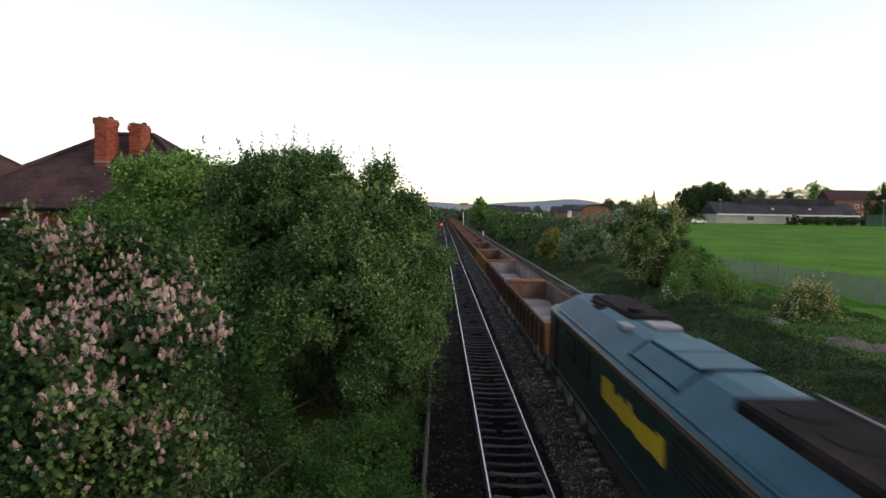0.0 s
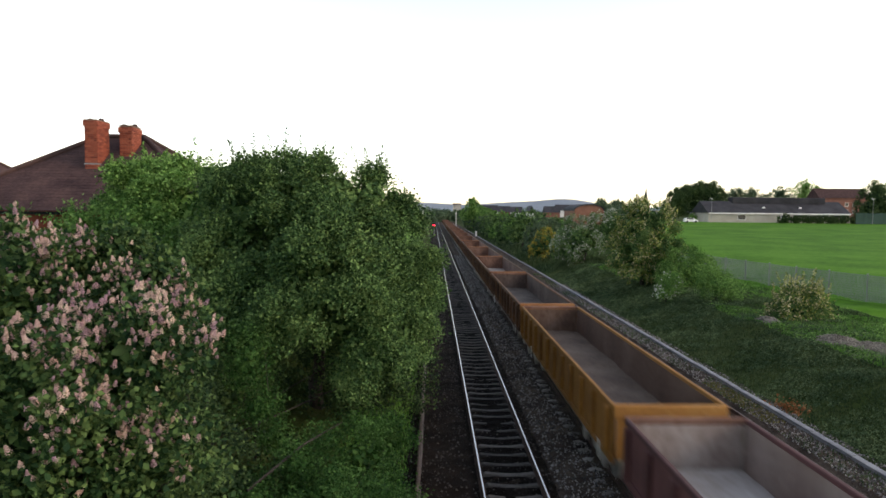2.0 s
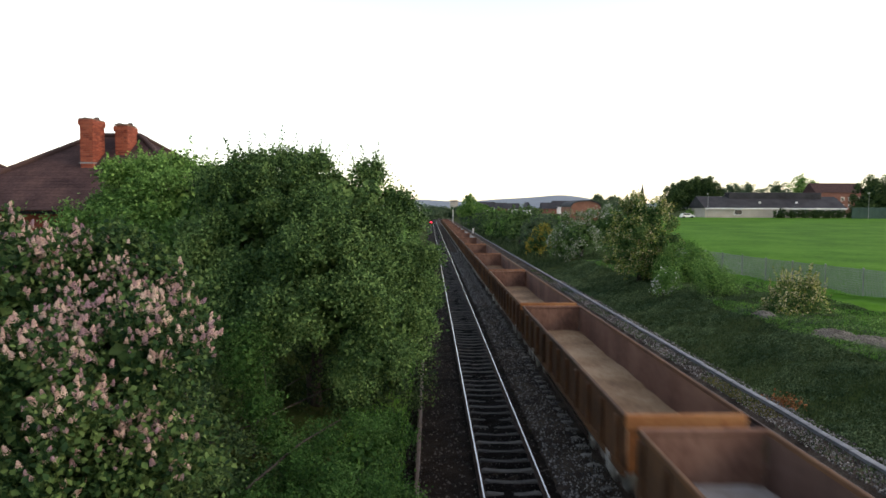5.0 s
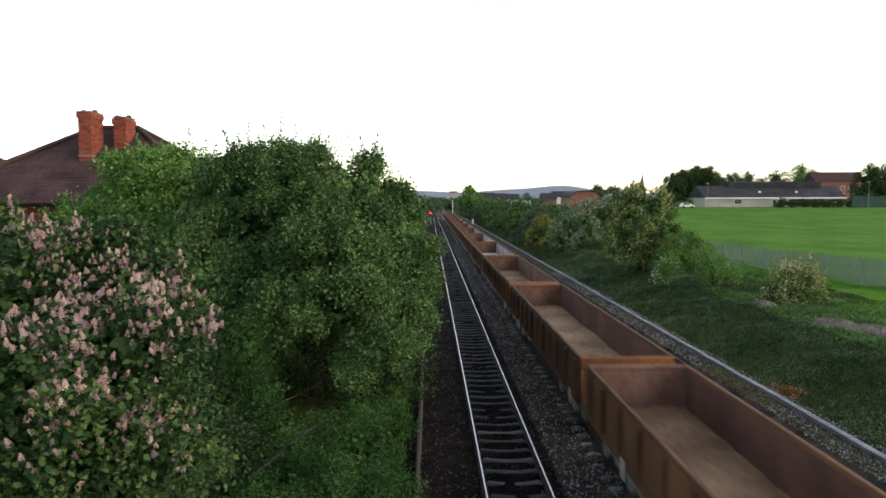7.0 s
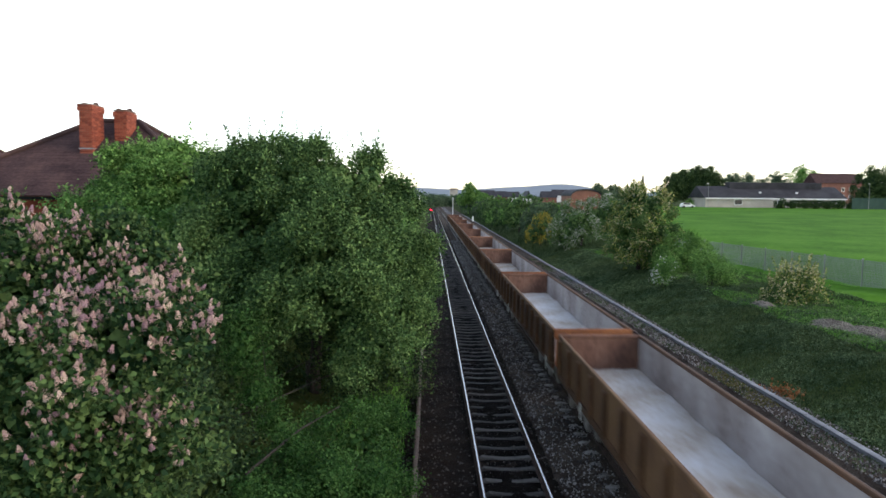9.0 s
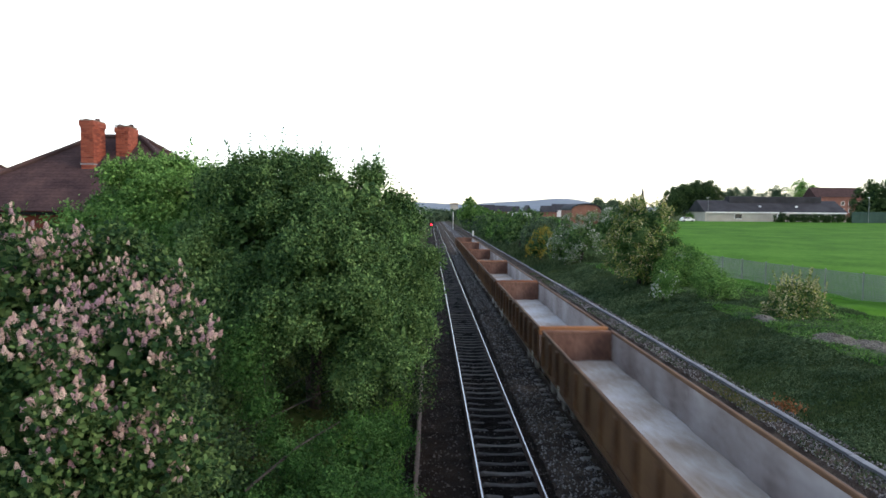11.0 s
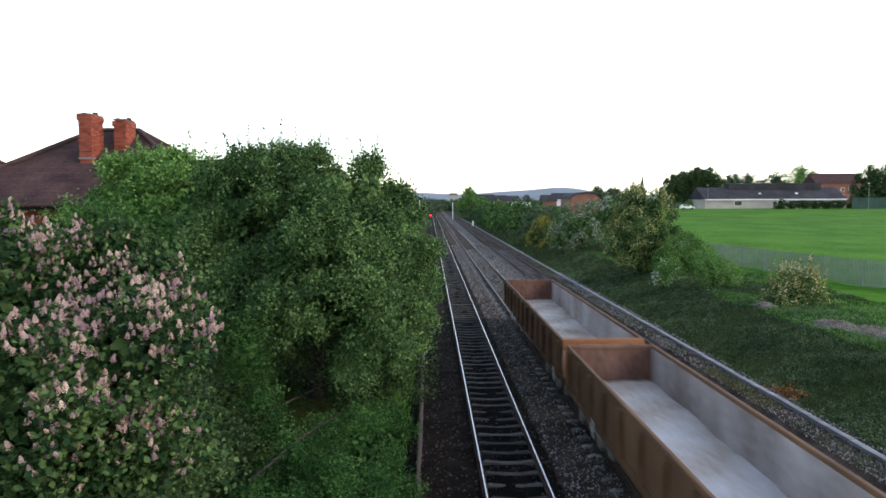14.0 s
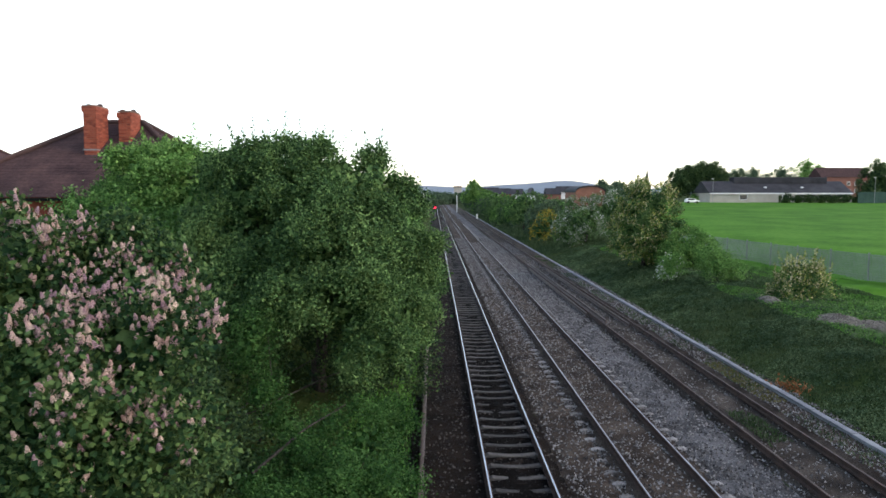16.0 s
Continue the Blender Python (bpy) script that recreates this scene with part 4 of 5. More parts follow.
tree("hawthorn_tree", "bushy mid-green tree in front of a house", [(-9.5, 22.5, 6.1, 1.8), (-8.0, 22, 6.4, 1.6), (-11.2, 23, 5.5, 1.4), (-9.4, 22, 6.9, 1.0), (-8.6, 21, 4.6, 2.0), (-6.6, 21.5, 5.6, 1.5)],
     (-9.3, 23), M["leaf_light"], 2400, 28, 0.11, 32, bough=0.75, shoots=30, shoot_len=0.6, core=0.5)
tree("hawthorn_tree", "dark green tree between the hawthorn and the house", [(-6.9, 24.5, 6.3, 1.5), (-6.8, 25, 4.4, 2.2), (-5.4, 24.5, 5.4, 1.8), (-4.4, 24.5, 4.0, 2.0)],
     (-6.2, 25), M["leaf_hawthorn"], 1500, 26, 0.11, 33, bough=0.75, core=0.5, shoots=8)
for i, (x, y, r, z) in enumerate(((-1.5, 27, 1.5, 3.6), (-2.3, 34, 1.9, 3.4), (-2.5, 43, 1.9, 3.0), (-3.2, 55, 2.3, 2.9), (-3.9, 72, 2.5, 2.7), (-4.6, 95, 2.8, 2.8), (-5.6, 130, 3.2, 3.0), (-7.0, 175, 4.2, 3.2))):
    tree("hedge_tree", "green hedgerow tree along the railway", [(x, y, z, r), (x + 0.2, y + r, z - 0.9, r * 0.9), (x - 0.6, y - r * 0.7, z - 1.2, r * 0.9), (x - 1.2, y, z + 0.6, r * 0.8)],
         (x - 0.5, y), M["leaf_light" if i % 2 else "leaf_hawthorn"], int(900 if y < 50 else 450), 22, 0.09 + y * 0.0012, 40 + i, core=0.5, group="hedgerow trees", shoots=8, limbs=4)


def build_lilac():
    blobs = [(-3.05, 7.0, 4.9, 0.62), (-3.75, 6.8, 4.4, 0.95), (-5.0, 8.0, 5.5, 0.78), (-4.25, 8.8, 5.4, 0.68), (-3.1, 7.3, 3.8, 0.6), (-3.95, 7.0, 3.2, 1.1), (-3.75, 8.6, 5.0, 0.7), (-5.2, 7.2, 4.9, 0.9)]
    t, p, u = tree("lilac_bush", "tall lilac bush with pink-mauve flower clusters beside the bridge", blobs, (-3.6, 7.6), M["leaf_lilac"], 2100, 26, 0.08, 51, category="lilac bush", spread=0.1, rough=0.14, bough=0.42, core=0.6, trunk=0.09, shoots=12, shoot_len=0.3)
    k = np.random.default_rng(52)
    variants = []
    for j in range(5):
        m = 150
        h = k.random(m) ** 0.8
        a = k.uniform(0, 6.28, m)
        rad = (0.055 * (1 - h) ** 0.7 + 0.01) * k.uniform(0.5, 1.2, m)
        c = np.stack([np.cos(a) * rad, np.sin(a) * rad, h * 0.17], 1)
        variants.append(leaves_mesh("flower_head", c, unit(np.stack([np.cos(a), np.sin(a), 0.4 + 0 * a], 1) + k.normal(size=(m, 3)) * 0.4), np.full(m, 0.024), M["lilac_pink"], wide=0.5))
    o = np.array(t.location)
    # flowers thickest on the sunny shoulders of the bush
    facing = u @ np.array([0.44, -0.86, 0.25])
    score = 0.3 * lumps(p, 2.6, 53) + k.uniform(-0.3, 0.3, len(p)) - 0.2 * (p[:, 1] > 8.3) - 2.0 * (facing < 0.2)
    # x, z and reach of the main bunches
    for x, z, reach in ((-4.2, 6.05, 0.45), (-3.95, 5.75, 0.35), (-3.55, 6.0, 0.3), (-4.25, 5.0, 0.35), (-4.0, 4.2, 0.4), (-3.35, 5.4, 0.4), (-2.95, 5.55, 0.4), (-2.6, 5.3, 0.3), (-3.65, 5.0, 0.35), (-3.6, 4.7, 0.35), (-3.05, 4.45, 0.4), (-3.2, 4.15, 0.3), (-2.45, 5.1, 0.3), (-2.9, 3.7, 0.2), (-3.6, 3.8, 0.2), (-3.75, 3.4, 0.2)):
        score += 0.65 * np.exp(-((p[:, 0] * 7 / p[:, 1] - x) ** 2 + (6.5 - (6.5 - p[:, 2]) * 7 / p[:, 1] - z) ** 2) / reach ** 2)
    for i in np.argsort(-score)[:300]:
        for r in range(int(k.integers(2, 7))):
            d = unit((u[i] * 0.5 + np.array([0, 0, 1.0]) + k.normal(size=3) * 0.35)[None])[0]
            ob = put("flower_head", variants[int(k.integers(5))], t, p[i] - o + u[i] * 0.1 + k.normal(size=3) * 0.085)
            ob.rotation_euler = Vector(d).to_track_quat("Z", "Y").to_euler()
            s = k.uniform(0.28, 0.52)
            ob.scale = (s, s, s)


build_lilac()
tree("bramble", "bright green bramble and weeds beside the track", [(-1.6, 14.4, 0.9, 0.95), (-2.5, 13.2, 0.5, 1.0), (-1.1, 15.8, 0.7, 0.7), (-1.6, 12.4, 0.4, 0.95), (-1.5, 10.8, 0.1, 0.9), (-2.8, 11.4, 0.3, 1.0), (-1.1, 13.4, 0.3, 0.7)], (-2.2, 13.4), M["leaf_bramble"], 2200, 26, 0.06, 61, category="bush", trunk=0.03, core=0.4, low=-0.3, bough=0.45, shoots=40, shoot_len=0.4)
tree("ivy_shoot", "bright climbing shoots at the edge of a hollow", [(-4.3, 15.6, 2.9, 0.45, 0.5, 0.9), (-4.0, 15.3, 1.9, 0.45), (-3.6, 15.0, 1.3, 0.4)], (-4.2, 15.6), M["leaf_bramble"], 320, 20, 0.065, 62, category="bush", trunk=0.03, core=0.3, limbs=2)
# dark leaves here paint the deep shade of the hollow beneath the hawthorn
tree("bush", "low bush under the trees, coloured dark for the shaded hollow", [(-5.6, 13.5, 1.5, 1.5), (-4.6, 12.0, 0.8, 1.2), (-6.7, 15.5, 2.5, 1.7), (-3.2, 21.5, 1.6, 2.0), (-5.4, 17.6, 1.6, 1.5), (-1.4, 20.8, 1.2, 1.4), (-4.0, 14.0, 0.5, 1.0), (-3.4, 16.2, 0.3, 0.8)], (-5.4, 13.8), M["leaf_dark"], 1900, 22, 0.09, 63, category="bush", trunk=0.05, core=0.5)


def fallen_branch():
    bm = rod(bmesh.new(), (-3.45, 12.4, 1.2), (-2.6, 13.3, 1.75), 0.03, 0.022)
    rod(bm, (-2.6, 13.3, 1.75), (-1.9, 14.1, 1.98), 0.022, 0.01)
    tagged(part("dead_branch", bm, M["bark"], None), "bare dead branch leaning out of the brambles", "branch")


fallen_branch()

# ---- right side: bank, bushes, fence, field, buildings ----
tree("blossom_tree", "tall olive-green tree with cream blossom on the bank", [(15.7, 51, 3.8, 2.2), (16.6, 51, 5.2, 1.8), (15.3, 51, 5.2, 1.5), (17.3, 51.5, 3.4, 1.8), (15.9, 51, 6.3, 1.1), (17.4, 52, 2.4, 1.6), (14.9, 50.5, 2.6, 1.4)], (16.2, 51.5), M["leaf_hawthorn"], 2000, 24, 0.12, 71, core=0.5, bough=0.75, shoots=25, shoot_len=0.8, extra=(("blossom", 0.13, M["blossom_cream"], 0.12), ("young_leaves", 0.35, M["leaf_olive"], 0.13)))
tree("bush", "dark green bush on the bank by the fence", [(18.8, 49, 2.2, 1.6), (20.0, 49.5, 2.0, 1.3), (17.6, 48.5, 1.8, 1.2)], (19.3, 49.5), M["leaf_light"], 800, 22, 0.11, 72, category="bush", core=0.4)
tree("hawthorn_bush", "hawthorn bush in white blossom on the bank", [(16.4, 74, 3.4, 2.5), (18.3, 75, 3.8, 2.4), (14.8, 74, 2.4, 1.8), (19.8, 75, 4.6, 2.1)], (17, 75), M["leaf_hawthorn"], 1300, 22, 0.14, 73, category="bush", core=0.5, bough=0.85, extra=(("blossom", 0.3, M["blossom_may"], 0.12),))
tree("gorse_bush", "gorse bush in yellow flower on the bank", [(14.2, 84, 2.7, 1.5), (13.2, 84, 1.7, 1.2)], (14, 84.5), M["leaf_hawthorn"], 350, 20, 0.14, 74, category="bush", core=0.5, extra=(("blossom", 0.5, M["blossom_yellow"], 0.14),))
tree("elder_bush", "small bush with white flower heads on the bank", [(15.25, 43, 1.75, 0.75), (14.85, 42.6, 1.4, 0.55)], (15.2, 43.3), M["leaf_light"], 260, 22, 0.08, 75, category="bush", core=0.4, trunk=0.04, extra=(("blossom", 0.13, M["blossom_may"], 0.13),))
tree("elder_bush", "small yellow-green bush on the bank", [(17.6, 41.5, 1.9, 1.0), (18.6, 41.5, 1.6, 0.8), (17.4, 41.8, 2.5, 0.6)], (17.8, 41.8), M["leaf_light"], 350, 22, 0.08, 76, category="bush", core=0.4, trunk=0.04, shoots=8)
tree("shrub", "straggly shrub with pale cream flower spikes on the bank", [(18.9, 34.6, 1.55, 1.05), (20.1, 34.8, 1.5, 0.9), (18.2, 34.3, 1.1, 0.8), (19.4, 34.5, 2.0, 0.8)], (19.2, 35), M["leaf_hawthorn"], 520, 20, 0.08, 77, category="bush", core=0.4, trunk=0.04, shoots=70, shoot_len=1.1, bough=0.4, extra=(("blossom", 0.12, M["blossom_cream"], 0.1), ("young_leaves", 0.3, M["leaf_olive"], 0.09)))
K = random.Random(9)
for i in range(22):
    y = 92 + i * 9 + K.uniform(-3, 3)
    r = 1.9 + i * 0.07 + K.uniform(-0.4, 0.5)
    x = 14.8 + K.uniform(-0.8, 1.4) + i * 0.05
    z = 2.2 + K.uniform(-0.5, 1.2) - (1.0 if i > 4 else 0) + (1.6 if i in (2, 13) else 0)
    tree("bank_tree", "green tree in the belt along the railway", [(x, y, z, r), (x + r * 0.9, y + 1, z + 0.5, r * 0.9), (x + 0.3, y, z + r * 0.6, r * 0.75), (x - 0.4, y - r * 0.7, z - 1.2, r * 0.8), (x + 2.2 * r, y, z, r)],
         (x + 0.5, y), M["leaf_light" if i % 3 == 1 else "leaf_hawthorn" if i % 3 else "leaf_hazed"], 420, 18, 0.15 + 0.0011 * y, 100 + i, core=0.5, group="trees along the bank", limbs=3)


tree("bank_tree", "rounded green tree at the far end of the belt", [(13.5, 228, 6.6, 3.2), (15.5, 229, 5.2, 3.0), (11.8, 228, 5.0, 2.6), (13.4, 228, 8.8, 1.8)], (13.6, 228.5), M["leaf_light"], 600, 18, 0.4, 140, core=0.5, group="trees along the bank", limbs=3)


def fence():
    f = thing("fence", "grey wire mesh fence on galvanised posts along the field", "fence")
    pts = [(30.0, 33.0), (27.4, 41.0), (26.0, 47.0), (25.0, 54.0), (24.5, 60.0), (24.2, 75.0)]

    def at(s):
        for (x0, y0), (x1, y1) in zip(pts, pts[1:]):
            d = math.hypot(x1 - x0, y1 - y0)
            if s <= d:
                return x0 + (x1 - x0) * s / d, y0 + (y1 - y0) * s / d
            s -= d
        return pts[-1]

    spots = [at(i * 3.0) for i in range(15)]
    for x, y in spots:
        z = float(ground_height(x, y))
        bm = boxed(x - 0.04, x + 0.04, y - 0.04, y + 0.04, z - 0.2, 2.78)
        part("post", bm, M["galvanised"], f)
    for (x0, y0), (x1, y1) in zip(spots, spots[1:]):
        bm = bmesh.new()
        d = Vector((x1 - x0, y1 - y0, 0))
        n = 30
        za, zb = float(ground_height(x0, y0)), float(ground_height(x1, y1))
        for i in range(n):
            a = Vector((x0, y0, 0)) + d * (i + 0.5) / n
            w = d.normalized() * 0.024
            v = [bm.verts.new(c) for c in ((a.x - w.x, a.y - w.y, za), (a.x + w.x, a.y + w.y, za), (a.x + w.x, a.y + w.y, 2.68), (a.x - w.x, a.y - w.y, 2.68))]
            bm.faces.new(v)
        for z in np.linspace(1.2, 2.66, 11):
            v = [bm.verts.new(c) for c in ((x0, y0, z - 0.014), (x1, y1, z - 0.014), (x1, y1, z + 0.014), (x0, y0, z + 0.014))]
            bm.faces.new(v)
        part("mesh_panel", bm, M["galvanised"], f)


fence()


def grass(name, label, x0, x1, y0, y1, n, mat, height, seed, power=1.4, patch=0.0, bed=None):
    k = np.random.default_rng(seed)
    x, y = k.uniform(x0, x1, n), y0 + (y1 - y0) * k.random(n) ** power
    p = np.stack([x, y, ground_height(x, y) if bed is None else 0 * x + bed], 1)
    if patch:
        p = p[lumps(p, patch, seed) > -0.15]
        n = len(p)
    h = height * k.uniform(0.4, 1.2, n)
    a = k.uniform(0, 6.28, n)
    w = np.stack([np.cos(a), np.sin(a), 0 * a], 1) * (0.008 + 0.0006 * p[:, 1:2])
    lean = k.normal(size=(n, 3)) * 0.3
    lean[:, 2] = 1
    v = np.stack([p - w, p + w, p + lean * h[:, None]], 1).reshape(-1, 3)
    f = np.arange(n * 3).reshape(-1, 3)
    tagged(put(name, mesh_of(name, v, f.tolist(), mat)), label, "grass", kind="stuff")


grass("bank_grass", "rough dark grass on the cutting bank", 11.75, 24, 14, 75, 200000, M["blade"], 0.1, 81)
grass("bank_grass", "brighter grass along the top of the bank", 16.4, 27, 22, 72, 120000, M["blade_bright"], 0.11, 82, patch=0.5)


def weeds(name, label, x0, x1, y0, y1, clumps, mat, seed, wide=0.4, tall=0.22, leaf=0.07):
    """Low rounded clumps of broad-leaved weeds, scattered unevenly over the bank."""
    k = np.random.default_rng(seed)
    x, y = k.uniform(x0, x1, clumps), y0 + (y1 - y0) * k.random(clumps) ** 1.3
    p = np.stack([x, y, 0 * x], 1)
    p = p[lumps(p, 0.7, seed) > -0.1]
    r = k.uniform(0.4, 1.0, len(p)) * wide
    n = 46
    u = unit(k.normal(size=(len(p) * n, 3)))
    u[:, 2] = np.abs(u[:, 2])
    q = np.repeat(p, n, axis=0) + u * (np.repeat(r, n) * k.uniform(0.55, 1.05, len(u)))[:, None] * [1, 1, tall / wide]
    q[:, 2] += ground_height(q[:, 0], q[:, 1])
    nrm = unit(u * 0.5 + k.normal(size=u.shape) * 0.4 + [0, 0, 0.7])
    size = leaf * k.uniform(0.6, 1.3, len(u)) * (1 + 0.012 * np.maximum(q[:, 1] - 25, 0))
    tagged(put(name, leaves_mesh(name, q, nrm, size, mat)), label, "weeds", kind="stuff")


weeds("bank_weeds", "dark nettles and weeds over the cutting bank", 12.0, 20, 14, 70, 2600, M["leaf_weed"], 86)
weeds("bank_weeds", "mid-green weeds over the cutting bank", 12.2, 21, 14, 70, 1700, M["leaf_weed"], 87, 0.45, 0.26, 0.055)
weeds("bank_weeds", "bright weeds along the top of the bank", 16.5, 24, 20, 60, 900, M["leaf_light"], 88, 0.45, 0.25)
grass("bank_grass", "grass along the foot of the far bank", 11.9, 24, 75, 240, 22000, M["blade"], 0.5, 83)
grass("verge_grass", "grass and weeds at the edge of the ballast", -2.4, -0.6, 8, 60, 9000, M["blade_bright"], 0.25, 84)
grass("ballast_weeds", "weeds in the ballast beside the trough", 10.4, 11.2, 14, 70, 3000, M["blade"], 0.09, 85, patch=1.2, bed=-0.06)


grass("ballast_moss", "yellow-green moss and weeds in the ballast by the trough", 10.45, 11.15, 20.5, 25.5, 1500, M["moss"], 0.05, 89, power=1.0, patch=1.1, bed=-0.06)
grass("ballast_moss", "weeds growing between the rails of the siding", 8.9, 9.7, 17, 20, 900, M["blade"], 0.1, 91, power=1.0, patch=1.3, bed=-0.19)


def dead_bracken():
    k = np.random.default_rng(92)
    n = 260
    c = k.normal(size=(n, 3)) * [0.3, 0.35, 0.12] + [0, 0, 0.16]
    z = float(ground_height(12.15, 22.4))
    me = leaves_mesh("dead_bracken", c, unit(k.normal(size=(n, 3)) + [0, 0, 0.6]), k.uniform(0.06, 0.14, n), M["leaf_dead"])
    tagged(put("dead_bracken", me, at=(12.15, 22.4, z)), "clump of orange-brown dead bracken beside the trough", "plant", kind="stuff")


dead_bracken()


def rubble_heap():
    k = np.random.default_rng(90)
    for cx, cy, rx, ry, n in ((16.9, 33.4, 0.5, 1.1, 110), (17.4, 28.2, 0.9, 1.3, 380), (18.2, 27.0, 1.1, 1.2, 380), (18.3, 25.0, 1.0, 1.5, 360)):
        verts, faces = [(cx, cy, float(ground_height(cx, cy)) + 0.22)], []
        for ring in (0.35, 0.7, 1.0):
            for i in range(14):
                a = i * 0.4488
                x, y = cx + math.cos(a) * rx * ring, cy + math.sin(a) * ry * ring
                verts.append((x, y, float(ground_height(x, y)) + 0.22 * (1 - ring * ring) - (0.05 if ring == 1 else 0) + k.uniform(-.02, .02)))
        for i in range(14):
            j = (i + 1) % 14
            faces.append((0, 1 + i, 1 + j))
            for o in (1, 15):
                faces.append((o + i, o + 14 + i, o + 14 + j, o + j))
        for i in range(n):
            a, r = k.uniform(0, 6.28), math.sqrt(k.random())
            x, y = cx + math.cos(a) * rx * r, cy + math.sin(a) * ry * r
            s = k.uniform(0.03, 0.09)
            z = float(ground_height(x, y)) + s * 0.2 + 0.22 * (1 - r * r)
            o = len(verts)
            for d in ((1, 0, 0), (-1, 0, 0), (0, 1, 0), (0, -1, 0), (0, 0, 0.7), (0, 0, -0.7)):
                verts.append((x + d[0] * s * k.uniform(.7, 1.2), y + d[1] * s * k.uniform(.7, 1.2), z + d[2] * s))
            faces += [tuple(o + q for q in f) for f in ((0, 2, 4), (2, 1, 4), (1, 3, 4), (3, 0, 4), (2, 0, 5), (1, 2, 5), (3, 1, 5), (0, 3, 5))]
        tagged(put("rubble", mesh_of("rubble", verts, faces, M["rubble"])), "heap of pale broken stone on the bank", "rubble", kind="stuff")


rubble_heap()


def gabled(name, label, x0, x1, y0, y1, base, eave, ridge, wall, roof, along="x", windows=(), category="building"):
    """A far building: walls, a pitched roof with thickness, windows that stand in the near wall."""
    h = thing(name, label, category, "", ((x0 + x1) / 2, y0, base))
    cx = (x0 + x1) / 2
    a, b, d = x0 - cx, x1 - cx, y1 - y0
    e, r = eave - base, ridge - base
    part("wall", boxed(a, b, 0, d, -0.5, e), M[wall], h)
    bm = bmesh.new()
    if along == "x":
        sec = [(-0.4, e - 0.1), (d / 2, r), (d + 0.4, e - 0.1)]
        v0, v1 = [bm.verts.new((a - 0.3, y, z)) for y, z in sec], [bm.verts.new((b + 0.3, y, z)) for y, z in sec]
    else:
        sec = [(a - 0.3, e - 0.1), ((a + b) / 2, r), (b + 0.3, e - 0.1)]
        v0, v1 = [bm.verts.new((x, -0.3, z)) for x, z in sec], [bm.verts.new((x, d + 0.3, z)) for x, z in sec]
    bm.faces.new(v0), bm.faces.new(v1)
    for i in range(3):
        bm.faces.new((v0[i], v0[(i + 1) % 3], v1[(i + 1) % 3], v1[i]))
    bmesh.ops.recalc_face_normals(bm, faces=bm.faces)
    part("roof", bm, M[roof], h)
    for wx, wz, ww, wh in windows:
        w = part("window", boxed(wx - ww / 2, wx + ww / 2, -0.06, -0.004, wz - wh / 2, wz + wh / 2), M["white_paint"], h)
        part("pane", boxed(wx - ww / 2 + 0.12, wx + ww / 2 - 0.12, -0.085, -0.064, wz - wh / 2 + 0.12, wz + wh / 2 - 0.12), M["glass"], w)
    return h


def far_x(px, d):
    """Where a line of sight, counted across the view from the tracks' end, lies at the distance d."""
    return (px - 768) / 1190 * d


